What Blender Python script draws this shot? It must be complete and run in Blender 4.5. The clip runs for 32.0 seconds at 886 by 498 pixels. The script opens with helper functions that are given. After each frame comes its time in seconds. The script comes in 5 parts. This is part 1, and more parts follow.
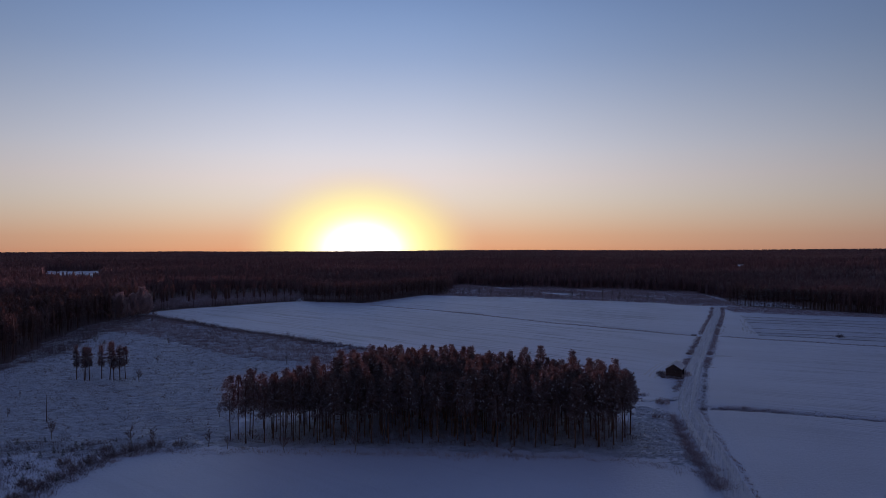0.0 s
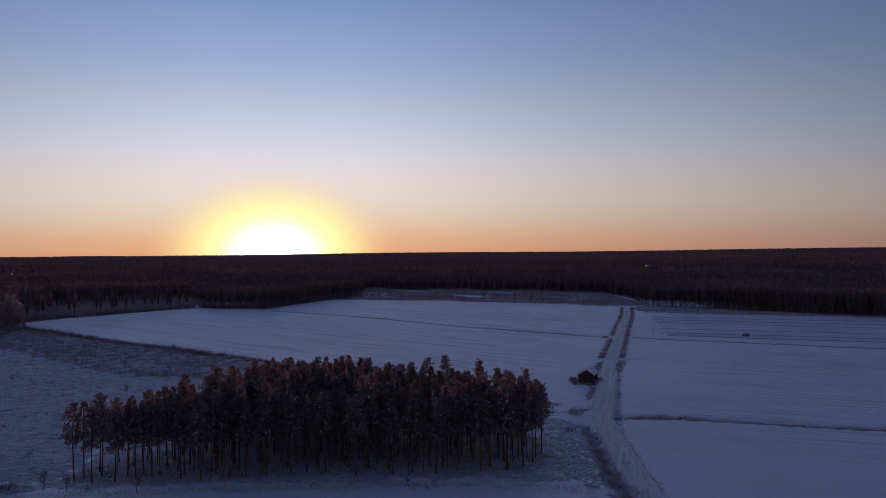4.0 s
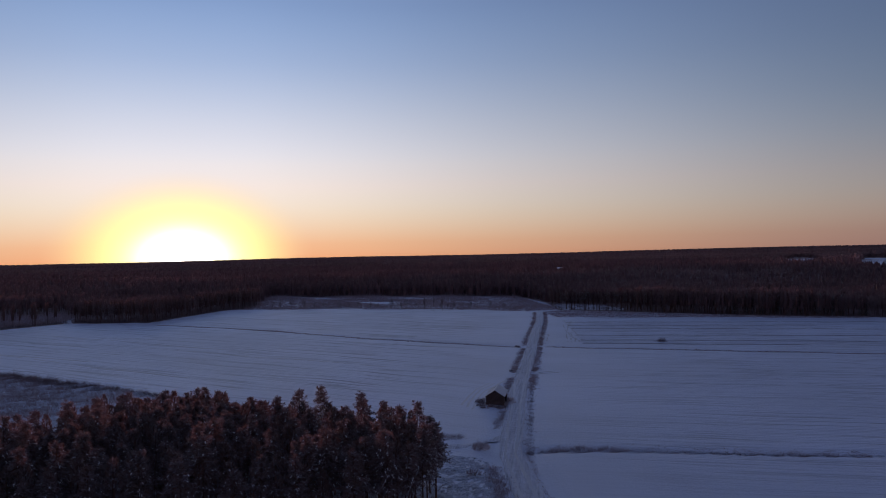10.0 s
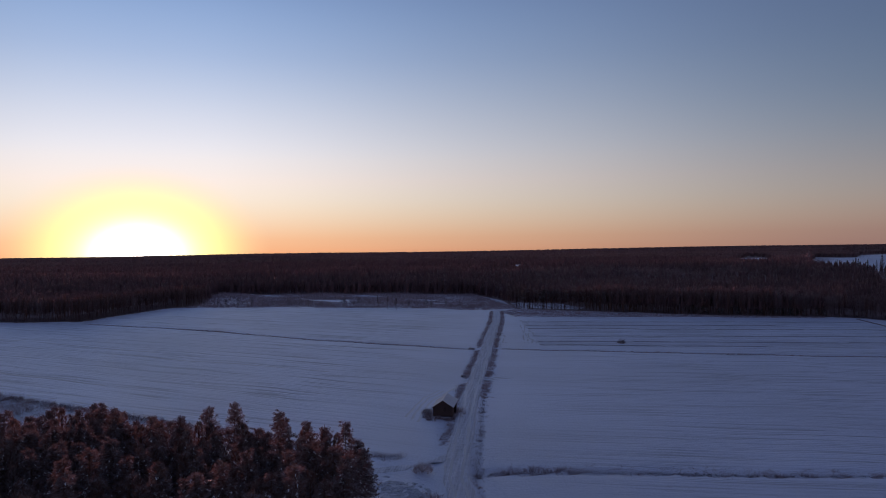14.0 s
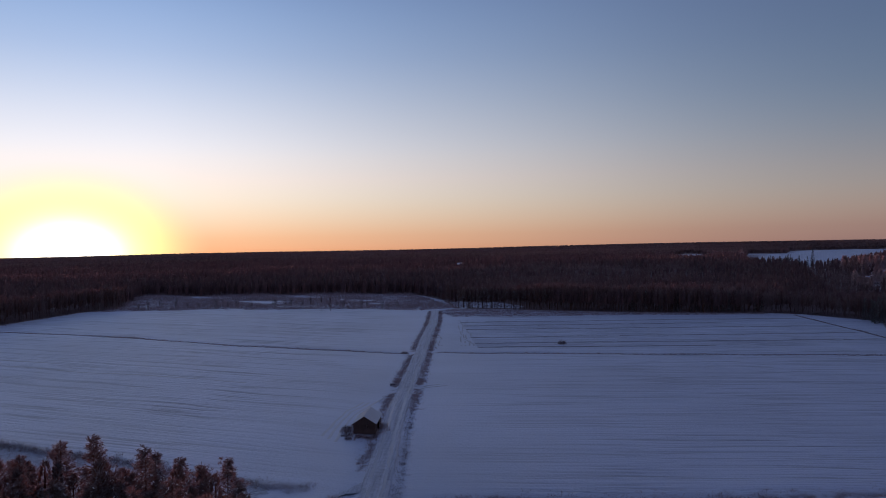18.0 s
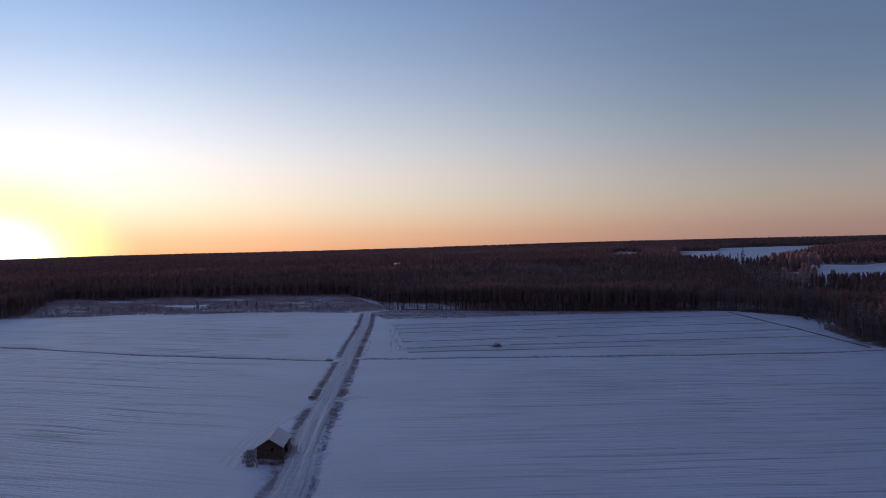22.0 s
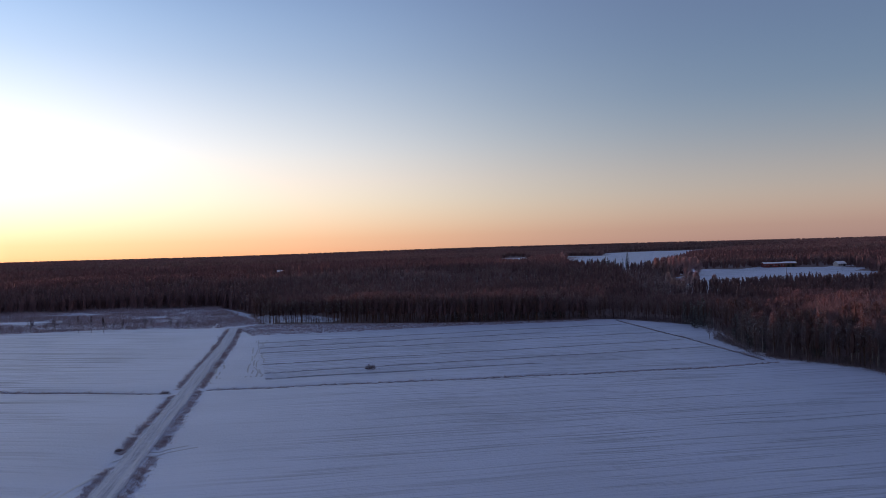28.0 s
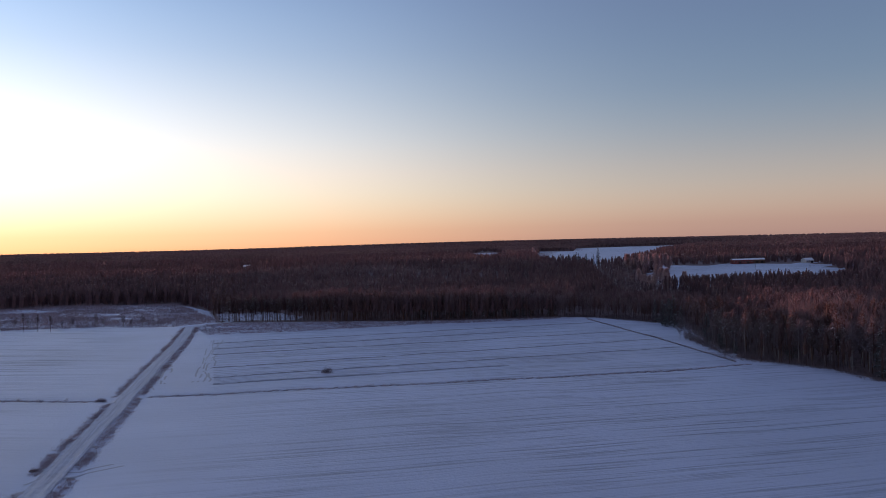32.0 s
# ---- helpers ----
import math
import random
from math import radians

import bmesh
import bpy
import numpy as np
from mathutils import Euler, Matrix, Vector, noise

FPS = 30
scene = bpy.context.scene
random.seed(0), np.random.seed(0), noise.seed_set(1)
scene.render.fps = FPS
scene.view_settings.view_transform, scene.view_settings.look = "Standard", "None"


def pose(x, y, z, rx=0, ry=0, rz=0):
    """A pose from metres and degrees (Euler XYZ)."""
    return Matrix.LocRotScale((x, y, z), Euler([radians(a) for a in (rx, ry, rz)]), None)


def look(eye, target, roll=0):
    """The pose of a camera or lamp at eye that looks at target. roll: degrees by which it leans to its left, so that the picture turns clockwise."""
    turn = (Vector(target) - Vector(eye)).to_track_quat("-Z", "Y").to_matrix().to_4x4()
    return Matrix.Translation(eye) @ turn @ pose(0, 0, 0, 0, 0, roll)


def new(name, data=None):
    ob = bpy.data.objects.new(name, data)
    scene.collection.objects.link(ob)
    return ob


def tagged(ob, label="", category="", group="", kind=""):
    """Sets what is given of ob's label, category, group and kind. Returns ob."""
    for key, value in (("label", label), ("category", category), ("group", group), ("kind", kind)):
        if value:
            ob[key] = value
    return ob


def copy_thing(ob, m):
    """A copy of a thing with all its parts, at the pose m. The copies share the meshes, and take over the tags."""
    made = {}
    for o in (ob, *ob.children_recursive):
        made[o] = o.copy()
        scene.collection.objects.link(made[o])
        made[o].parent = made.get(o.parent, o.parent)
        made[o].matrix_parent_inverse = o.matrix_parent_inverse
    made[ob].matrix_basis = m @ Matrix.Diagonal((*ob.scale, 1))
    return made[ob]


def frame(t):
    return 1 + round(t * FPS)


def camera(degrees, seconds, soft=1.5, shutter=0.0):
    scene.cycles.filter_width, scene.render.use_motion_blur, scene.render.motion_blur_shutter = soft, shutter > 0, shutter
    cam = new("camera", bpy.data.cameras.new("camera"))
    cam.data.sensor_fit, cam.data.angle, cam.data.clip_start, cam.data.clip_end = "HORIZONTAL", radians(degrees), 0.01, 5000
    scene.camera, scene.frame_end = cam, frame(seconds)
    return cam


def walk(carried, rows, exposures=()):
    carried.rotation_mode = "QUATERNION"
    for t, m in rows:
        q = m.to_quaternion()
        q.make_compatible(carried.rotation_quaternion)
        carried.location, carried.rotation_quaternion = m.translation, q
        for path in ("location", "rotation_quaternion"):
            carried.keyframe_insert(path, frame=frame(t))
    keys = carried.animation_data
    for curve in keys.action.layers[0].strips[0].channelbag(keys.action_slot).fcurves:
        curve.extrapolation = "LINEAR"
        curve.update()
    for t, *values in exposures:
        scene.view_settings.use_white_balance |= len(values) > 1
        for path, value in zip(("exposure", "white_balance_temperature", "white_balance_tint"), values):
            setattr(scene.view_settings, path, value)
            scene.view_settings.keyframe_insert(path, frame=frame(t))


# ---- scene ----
cam = camera(62.06, 32.0, soft=0.7)
# seconds, x, y, height, heading, tilt, lean
PATH = [
    (0, 30.67, 13.36, 35.08, -7.914, 0.033, -0.151),
    (0.1, 30.91, 13.51, 35.08, -5.252, -0.034, 0.044),
    (0.2, 31.16, 13.65, 35.08, -4.268, -0.059, 0.116),
    (0.3, 31.4, 13.79, 35.08, -3.902, -0.069, 0.143),
    (0.4, 31.64, 13.93, 35.08, -3.979, -0.067, 0.137),
    (0.5, 31.89, 14.08, 35.08, -4.056, -0.065, 0.132),
    (1, 32.41, 15.67, 34.91, -4.837, -0.082, 0.224),
    (1.5, 33.32, 17.74, 34.67, -6.25, -0.017, 0.122),
    (2, 34.19, 19.77, 34.7, -7.605, 0.054, -0.075),
    (2.5, 34.75, 21.74, 34.77, -9.697, 0.077, -0.102),
    (3, 35.54, 23.83, 34.84, -11.264, 0.092, -0.198),
    (3.5, 36.37, 26.16, 34.61, -12.891, 0.178, -0.348),
    (4, 37.38, 28.69, 34.63, -14.496, 0.198, -0.551),
    (4.5, 38.6, 31.25, 34.22, -15.887, 0.257, -0.621),
    (6.5, 42.31, 38.46, 33.6, -18.334, 0.336, -0.894),
    (7, 43.13, 39.88, 33.74, -18.503, 0.366, -0.98),
    (7.5, 44.37, 42, 33.97, -18.506, 0.361, -1.093),
    (8, 45.9, 44.42, 34.19, -18.531, 0.365, -1.09),
    (8.5, 46.97, 46.43, 34.47, -18.807, 0.354, -0.989),
    (9, 48.26, 48.98, 34.68, -19.248, 0.341, -0.934),
    (9.5, 49.66, 51.22, 34.82, -20.032, 0.388, -1.082),
    (10, 51.04, 53.23, 34.97, -21.062, 0.392, -1.249),
    (10.5, 52.41, 55.45, 34.94, -22.016, 0.384, -1.346),
    (11, 53.58, 57.64, 34.94, -22.98, 0.338, -1.243),
    (11.5, 54.66, 59.38, 35.16, -23.311, 0.29, -1.102),
    (12, 55.58, 60.92, 35.04, -22.861, 0.221, -1.021),
    (12.5, 56.51, 61.86, 34.94, -22.655, 0.178, -0.957),
    (13, 57.77, 63.72, 34.74, -22.75, 0.175, -0.884),
    (13.5, 59.09, 65.83, 34.85, -23.464, 0.127, -0.814),
    (14, 60.42, 67.53, 34.79, -24.158, 0.097, -0.837),
    (14.5, 61.94, 69.23, 34.6, -24.529, 0.071, -0.946),
    (16.5, 67.21, 75.92, 35.24, -26.798, -0.041, -1.092),
    (17, 68.83, 78.17, 34.86, -27.545, -0.058, -1.164),
    (17.5, 70.25, 79.91, 34.64, -28.171, -0.08, -1.194),
    (18, 71.48, 81.18, 34.53, -28.563, -0.112, -1.155),
    (18.5, 72.67, 82.35, 34.54, -28.913, -0.161, -1.201),
    (19, 74.05, 83.93, 34.54, -29.42, -0.162, -1.297),
    (19.5, 75.65, 85.69, 34.72, -30.127, -0.162, -1.351),
    (20, 76.98, 87.11, 34.73, -30.442, -0.179, -1.24),
    (20.5, 78.12, 88.23, 34.44, -30.676, -0.217, -1.241),
    (21, 79.51, 89.43, 34.31, -31.413, -0.23, -1.333),
    (21.5, 80.89, 90.66, 34.23, -32.479, -0.216, -1.466),
    (22, 82.81, 92.9, 34.16, -33.241, -0.231, -1.559),
    (22.5, 84.43, 94.25, 34.37, -34.014, -0.258, -1.604),
    (23, 86.28, 95.64, 34.5, -35.054, -0.248, -1.752),
    (23.5, 88.37, 97.75, 34.44, -36.146, -0.234, -1.824),
    (24, 90.56, 99.91, 34.32, -37.03, -0.197, -1.881),
    (24.5, 92.74, 101.81, 34.31, -37.702, -0.17, -1.908),
    (25, 94.81, 103.66, 34.32, -38.14, -0.122, -1.887),
    (25.5, 97.02, 105.09, 34.36, -38.513, -0.069, -1.879),
    (27.5, 106.39, 113.41, 34.83, -41.202, -0.002, -1.896),
    (28, 108.12, 114.74, 34.9, -41.552, -0.052, -1.752),
    (28.5, 109.93, 116.14, 34.9, -41.915, -0.106, -1.729),
    (29, 111.43, 117.02, 35.26, -42.25, -0.166, -1.599),
    (29.5, 112.3, 117.26, 35.32, -42.814, -0.224, -1.547),
    (30, 113.46, 117.86, 35.63, -43.181, -0.307, -1.531),
    (30.5, 114.73, 118.59, 35.94, -43.343, -0.361, -1.52),
    (31, 116.05, 119.53, 36.02, -43.481, -0.407, -1.516),
    (31.5, 117.54, 120.4, 35.85, -43.576, -0.469, -1.504),
    (32, 118.89, 121.3, 35.66, -43.659, -0.54, -1.522),
]


def station(x, y, z, yaw, pitch, roll):
    a, b = radians(yaw), radians(pitch)
    ahead = Vector((-math.sin(a) * math.cos(b), math.cos(a) * math.cos(b), math.sin(b)))
    eye = Vector((x, y, z))
    return look(eye, eye + ahead, roll)


EXPOSURES = [(0, -0.35, 5820, 18), (4, -0.31, 5820, 18), (9, -0.14, 5980, 17.5), (13, -0.05, 6030, 16.5), (19, 0.12, 6040, 15.5), (25, 0.49, 6260, 11.5), (32, 0.74, 6470, 11.5)]
walk(cam, [(t, station(*row)) for t, *row in PATH], EXPOSURES)

# ---- sky and sun ----
SUN_TURN, SUN_HEIGHT = radians(1.63), radians(0.85)
SUN_WAY = Vector((math.sin(SUN_TURN) * math.cos(SUN_HEIGHT), math.cos(SUN_TURN) * math.cos(SUN_HEIGHT), math.sin(SUN_HEIGHT)))

world = bpy.data.worlds.new("winter_evening_sky")
scene.world = world
world.use_nodes = True
wn, wl = world.node_tree.nodes, world.node_tree.links
wn.clear()
w_out = wn.new("ShaderNodeOutputWorld")
w_back = wn.new("ShaderNodeBackground")
w_sky = wn.new("ShaderNodeTexSky")
w_sky.sky_type = "NISHITA"
w_sky.sun_disc = False
w_sky.sun_elevation = SUN_HEIGHT
w_sky.sun_rotation = SUN_TURN
w_sky.altitude = 100
w_sky.air_density = 1.0
w_sky.dust_density = 1.0
w_sky.ozone_density = 2.0
w_back.inputs["Strength"].default_value = 1.0


def sky_ramp(stops):
    """A gradient over elevation: stops are (degrees, colour)."""
    r = wn.new("ShaderNodeValToRGB")
    e = r.color_ramp.elements
    while len(e) < len(stops):
        e.new(0.5)
    for k, (p, c) in zip(e, stops):
        k.position, k.color = math.sqrt(max(0, p) / 90), (*c, 1)
    return r


def w_math(op, a, b=0.0, clamp=False):
    m = wn.new("ShaderNodeMath")
    m.operation, m.use_clamp = op, clamp
    for i, v in enumerate((a, b)):
        if hasattr(v, "links"):
            wl.new(v, m.inputs[i])
        else:
            m.inputs[i].default_value = v
    return m.outputs[0]


def w_mix(f, a, b, kind="MIX"):
    m = wn.new("ShaderNodeMix")
    m.data_type, m.blend_type = "RGBA", kind
    for v, k in ((f, 0), (a, 6), (b, 7)):
        if hasattr(v, "links"):
            wl.new(v, m.inputs[k])
        else:
            m.inputs[k].default_value = v
    return m.outputs[2]


w_dir = wn.new("ShaderNodeTexCoord").outputs["Generated"]
w_xyz = wn.new("ShaderNodeSeparateXYZ")
wl.new(w_dir, w_xyz.inputs[0])
# elevation, as the square root of its share of a right angle
w_el = w_math("MULTIPLY", w_math("ARCSINE", w_xyz.outputs[2]), 2 / math.pi)
w_el = w_math("POWER", w_math("MAXIMUM", w_el, 0.0), 0.5)
# turn away from the sun's side, 0 to 1 for 0 to 180 degrees
flat = wn.new("ShaderNodeCombineXYZ")
wl.new(w_xyz.outputs[0], flat.inputs[0]); wl.new(w_xyz.outputs[1], flat.inputs[1])
unit = wn.new("ShaderNodeVectorMath"); unit.operation = "NORMALIZE"
wl.new(flat.outputs[0], unit.inputs[0])
dot = wn.new("ShaderNodeVectorMath"); dot.operation = "DOT_PRODUCT"
wl.new(unit.outputs[0], dot.inputs[0]); dot.inputs[1].default_value = (math.sin(SUN_TURN), math.cos(SUN_TURN), 0)
w_az = w_math("DIVIDE", w_math("ARCCOSINE", dot.outputs["Value"]), math.pi)
SKY_SUNWARD = sky_ramp([(0, (1.12, 0.43, 0.18)), (1.0, (1.15, 0.55, 0.27)), (2.2, (1.15, 0.71, 0.43)), (4, (1.1, 0.89, 0.66)), (7, (0.9, 0.88, 0.84)), (9, (0.75, 0.78, 0.81)),
                        (11.5, (0.56, 0.65, 0.76)), (14.5, (0.35, 0.49, 0.69)), (18.7, (0.205, 0.365, 0.61)), (40, (0.05, 0.13, 0.34)), (90, (0.013, 0.042, 0.14))])
SKY_AWAY = sky_ramp([(0, (0.18, 0.11, 0.115)), (1.0, (0.22, 0.14, 0.13)), (2.2, (0.25, 0.19, 0.165)), (4, (0.225, 0.212, 0.205)), (7, (0.118, 0.162, 0.212)),
                     (11, (0.04, 0.118, 0.212)), (18.7, (0.013, 0.067, 0.177)), (40, (0.015, 0.055, 0.155)), (90, (0.012, 0.042, 0.124))])
# the pink arch over the blue shadow band, opposite the sun
SKY_BACK = sky_ramp([(0, (0.30, 0.20, 0.22)), (1.0, (0.36, 0.24, 0.26)), (3, (0.42, 0.29, 0.31)), (6, (0.30, 0.24, 0.29)), (10, (0.13, 0.16, 0.25)),
                     (16, (0.06, 0.11, 0.22)), (25, (0.025, 0.075, 0.19)), (40, (0.015, 0.055, 0.16)), (90, (0.012, 0.042, 0.13))])
for r in (SKY_SUNWARD, SKY_AWAY, SKY_BACK):
    r.color_ramp.interpolation = "B_SPLINE"
    wl.new(w_el, r.inputs[0])
w_share = wn.new("ShaderNodeValToRGB")
e = w_share.color_ramp.elements
for p, v in ((21 / 180, 0.64), (33 / 180, 0.43), (45 / 180, 0.18), (57 / 180, 0.05)):
    e.new(p).color = (v, v, v, 1)
e[0].position, e[0].color = 8 / 180, (1, 1, 1, 1)
e[-1].position, e[-1].color = 72 / 180, (0, 0, 0, 1)
w_share.color_ramp.interpolation = "B_SPLINE"
wl.new(w_az, w_share.inputs[0])
w_behind = w_math("MULTIPLY", w_math("SUBTRACT", w_az, 78 / 180), 180 / 52, True)
w_off_side = w_mix(w_behind, SKY_AWAY.outputs[0], SKY_BACK.outputs[0])
w_colour = w_mix(w_share.outputs[0], w_off_side, SKY_SUNWARD.outputs[0])
# the low sun's aureole
w_rise = w_math("MULTIPLY", w_math("ARCSINE", w_xyz.outputs[2]), 1.45 / radians(9.5))
w_turn = w_math("MULTIPLY", w_az, math.pi / radians(9.5))
w_off = w_math("SQRT", w_math("ADD", w_math("MULTIPLY", w_rise, w_rise), w_math("MULTIPLY", w_turn, w_turn)))
aureole = wn.new("ShaderNodeValToRGB")
e = aureole.color_ramp.elements
# its colours are an eighth of their strength
for p, c in ((0.18, (0.46, 0.41, 0.28)), (0.31, (0.27, 0.235, 0.115)), (0.46, (0.2, 0.17, 0.062)), (0.64, (0.175, 0.145, 0.05)), (0.82, (0.155, 0.115, 0.05))):
    e.new(p).color = (*c, 1)
e[0].color, e[-1].color = (0.9, 0.8, 0.62, 1), (0.14, 0.095, 0.05, 1)
aureole.color_ramp.interpolation = "B_SPLINE"
veil = wn.new("ShaderNodeValToRGB")
e = veil.color_ramp.elements
for p, v in ((0.45, 0.95), (0.62, 0.72), (0.8, 0.33)):
    e.new(p).color = (v, v, v, 1)
e[0].position, e[0].color = 0.3, (1, 1, 1, 1)
e[-1].position, e[-1].color = 1.0, (0, 0, 0, 1)
veil.color_ramp.interpolation = "B_SPLINE"
for r in (aureole, veil):
    wl.new(w_off, r.inputs[0])
w_colour = w_mix(veil.outputs[0], w_colour, w_mix(1.0, aureole.outputs[0], (8, 8, 8, 1), "MULTIPLY"))
# the sky model adds its own scattering
w_part = w_mix(1.0, w_sky.outputs[0], (0.004, 0.004, 0.004, 1), "MULTIPLY")
w_colour = w_mix(1.0, w_colour, w_part, "ADD")
wl.new(w_colour, w_back.inputs["Color"])
wl.new(w_back.outputs[0], w_out.inputs[0])

sun = new("sun", bpy.data.lights.new("sun", "SUN"))
sun.data.energy = 1.85
sun.data.angle = radians(0.6)
sun.data.color = (1.0, 0.42, 0.38)
sun.matrix_world = look(SUN_WAY * 1000, (0, 0, 0))


# ---- materials ----
def material(name):
    m = bpy.data.materials.new(name)
    m.use_nodes = True
    n, l = m.node_tree.nodes, m.node_tree.links
    return m, n, l, n["Principled BSDF"]


def ramp(n, stops):
    r = n.new("ShaderNodeValToRGB")
    e = r.color_ramp.elements
    while len(e) < len(stops):
        e.new(0.5)
    for k, (p, c) in zip(e, stops):
        k.position, k.color = p, (*c, 1)
    return r


def noise_node(n, l, scale, detail=4.0, rough=0.55, stretch=None, turn=0.0):
    """Noise over the place's own coordinates, in cycles per metre, stretched along a heading."""
    g = n.new("ShaderNodeNewGeometry")
    t = n.new("ShaderNodeTexNoise")
    t.inputs["Scale"].default_value = scale
    t.inputs["Detail"].default_value = detail
    t.inputs["Roughness"].default_value = rough
    if stretch:
        turned = n.new("ShaderNodeMapping")
        turned.inputs["Rotation"].default_value = (0, 0, -radians(turn))
        m = n.new("ShaderNodeMapping")
        m.inputs["Scale"].default_value = stretch
        l.new(g.outputs["Position"], turned.inputs["Vector"])
        l.new(turned.outputs[0], m.inputs["Vector"])
        l.new(m.outputs[0], t.inputs["Vector"])
    else:
        l.new(g.outputs["Position"], t.inputs["Vector"])
    return t


def mixed(n, l, a, b, f):
    m = n.new("ShaderNodeMix")
    m.data_type = "RGBA"
    for v, k in ((f, 0), (a, 6), (b, 7)):
        if hasattr(v, "links"):
            l.new(v, m.inputs[k])
        elif k == 0:
            m.inputs[k].default_value = v
        else:
            m.inputs[k].default_value = (*v, 1)
    return m.outputs[2]


def calc(n, l, op, a, b=0.0):
    m = n.new("ShaderNodeMath")
    m.operation = op
    for i, v in enumerate((a, b)):
        if hasattr(v, "links"):
            l.new(v, m.inputs[i])
        else:
            m.inputs[i].default_value = v
    return m.outputs[0]


def bumped(n, l, bsdf, height, strength, distance):
    b = n.new("ShaderNodeBump")
    b.inputs["Strength"].default_value = strength
    b.inputs["Distance"].default_value = distance
    l.new(height, b.inputs["Height"])
    l.new(b.outputs[0], bsdf.inputs["Normal"])


def snow_material(name, base=(0.575, 0.62, 0.745), low=(0.48, 0.52, 0.625), turn_left=None, turn_right=None):
    """Snow, with stubble rows along one heading left of the road and another right of it."""
    m, n, l, b = material(name)
    fine = noise_node(n, l, 1.6, 6)
    wide = noise_node(n, l, 0.02, 5)
    soft = ramp(n, [(0.3, low), (0.62, base)])
    l.new(wide.outputs[0], soft.inputs[0])
    colour = soft.outputs[0]
    height = fine.outputs[0]
    if turn_left is not None:
        rows = []
        for turn, broad, fine_row in ((turn_left, 0.22, 0.6), (turn_right, 0.36, 1.0)):
            r = noise_node(n, l, 1.0, 5, 0.7, (0.004, broad, 1), turn)
            r2 = noise_node(n, l, 1.0, 3, 0.6, (0.009, fine_row, 1), turn)
            rows.append(calc(n, l, "ADD", calc(n, l, "MULTIPLY", r.outputs[0], 0.42), calc(n, l, "MULTIPLY", r2.outputs[0], 0.58)))
        g = n.new("ShaderNodeNewGeometry")
        s = n.new("ShaderNodeSeparateXYZ")
        l.new(g.outputs["Position"], s.inputs[0])
        # the road's line parts the two headings
        side = calc(n, l, "SUBTRACT", calc(n, l, "MULTIPLY", calc(n, l, "SUBTRACT", s.outputs[0], 112), 0.871),
                    calc(n, l, "MULTIPLY", calc(n, l, "SUBTRACT", s.outputs[1], 178), 0.491))
        away = n.new("ShaderNodeMapRange")
        l.new(calc(n, l, "ABSOLUTE", side), away.inputs[0])
        away.inputs[1].default_value, away.inputs[2].default_value = 9, 42
        away.inputs[3].default_value, away.inputs[4].default_value = 0.12, 1.0
        side = calc(n, l, "GREATER_THAN", side, 0.0)
        mixn = n.new("ShaderNodeMix")
        l.new(side, mixn.inputs[0]); l.new(rows[0], mixn.inputs[2]); l.new(rows[1], mixn.inputs[3])
        row = mixn.outputs[0]
        dark = ramp(n, [(0.39, (1, 1, 1)), (0.5, (0, 0, 0))])
        l.new(row, dark.inputs[0])
        patch = noise_node(n, l, 0.012, 3)
        patchy = ramp(n, [(0.36, (0.5, 0.5, 0.5)), (0.6, (1, 1, 1))])
        l.new(patch.outputs[0], patchy.inputs[0])
        # rows fade out on the smooth fields this side of the grove and the near ditch
        reach = n.new("ShaderNodeMapRange")
        l.new(calc(n, l, "ADD", s.outputs[1], calc(n, l, "MULTIPLY", s.outputs[0], 0.2)), reach.inputs[0])
        reach.inputs[1].default_value, reach.inputs[2].default_value = 160, 192
        reach.inputs[3].default_value, reach.inputs[4].default_value = 0.12, 1.0
        patchy_out = calc(n, l, "MULTIPLY", calc(n, l, "MULTIPLY", patchy.outputs[0], away.outputs[0]), reach.outputs[0])
        row = calc(n, l, "MULTIPLY", row, patchy_out)
        f = calc(n, l, "MULTIPLY", calc(n, l, "MULTIPLY", dark.outputs[0], patchy_out), 0.95)
        colour = mixed(n, l, colour, (0.235, 0.26, 0.33), f)
        height = calc(n, l, "ADD", calc(n, l, "MULTIPLY", row, 7.0), fine.outputs[0])
    l.new(colour, b.inputs["Base Color"])
    b.inputs["Roughness"].default_value = 0.5
    b.inputs["Specular IOR Level"].default_value = 0.6
    bumped(n, l, b, height, 0.6, 0.25)
    return m


def bark_material(name, low, high):
    m, n, l, b = material(name)
    t = noise_node(n, l, 3.0, 6, 0.6, (3, 3, 0.5))
    r = ramp(n, [(0.3, low), (0.7, high)])
    l.new(t.outputs[0], r.inputs[0])
    l.new(r.outputs[0], b.inputs["Base Color"])
    b.inputs["Roughness"].default_value = 0.9
    bumped(n, l, b, t.outputs[0], 0.7, 0.05)
    return m


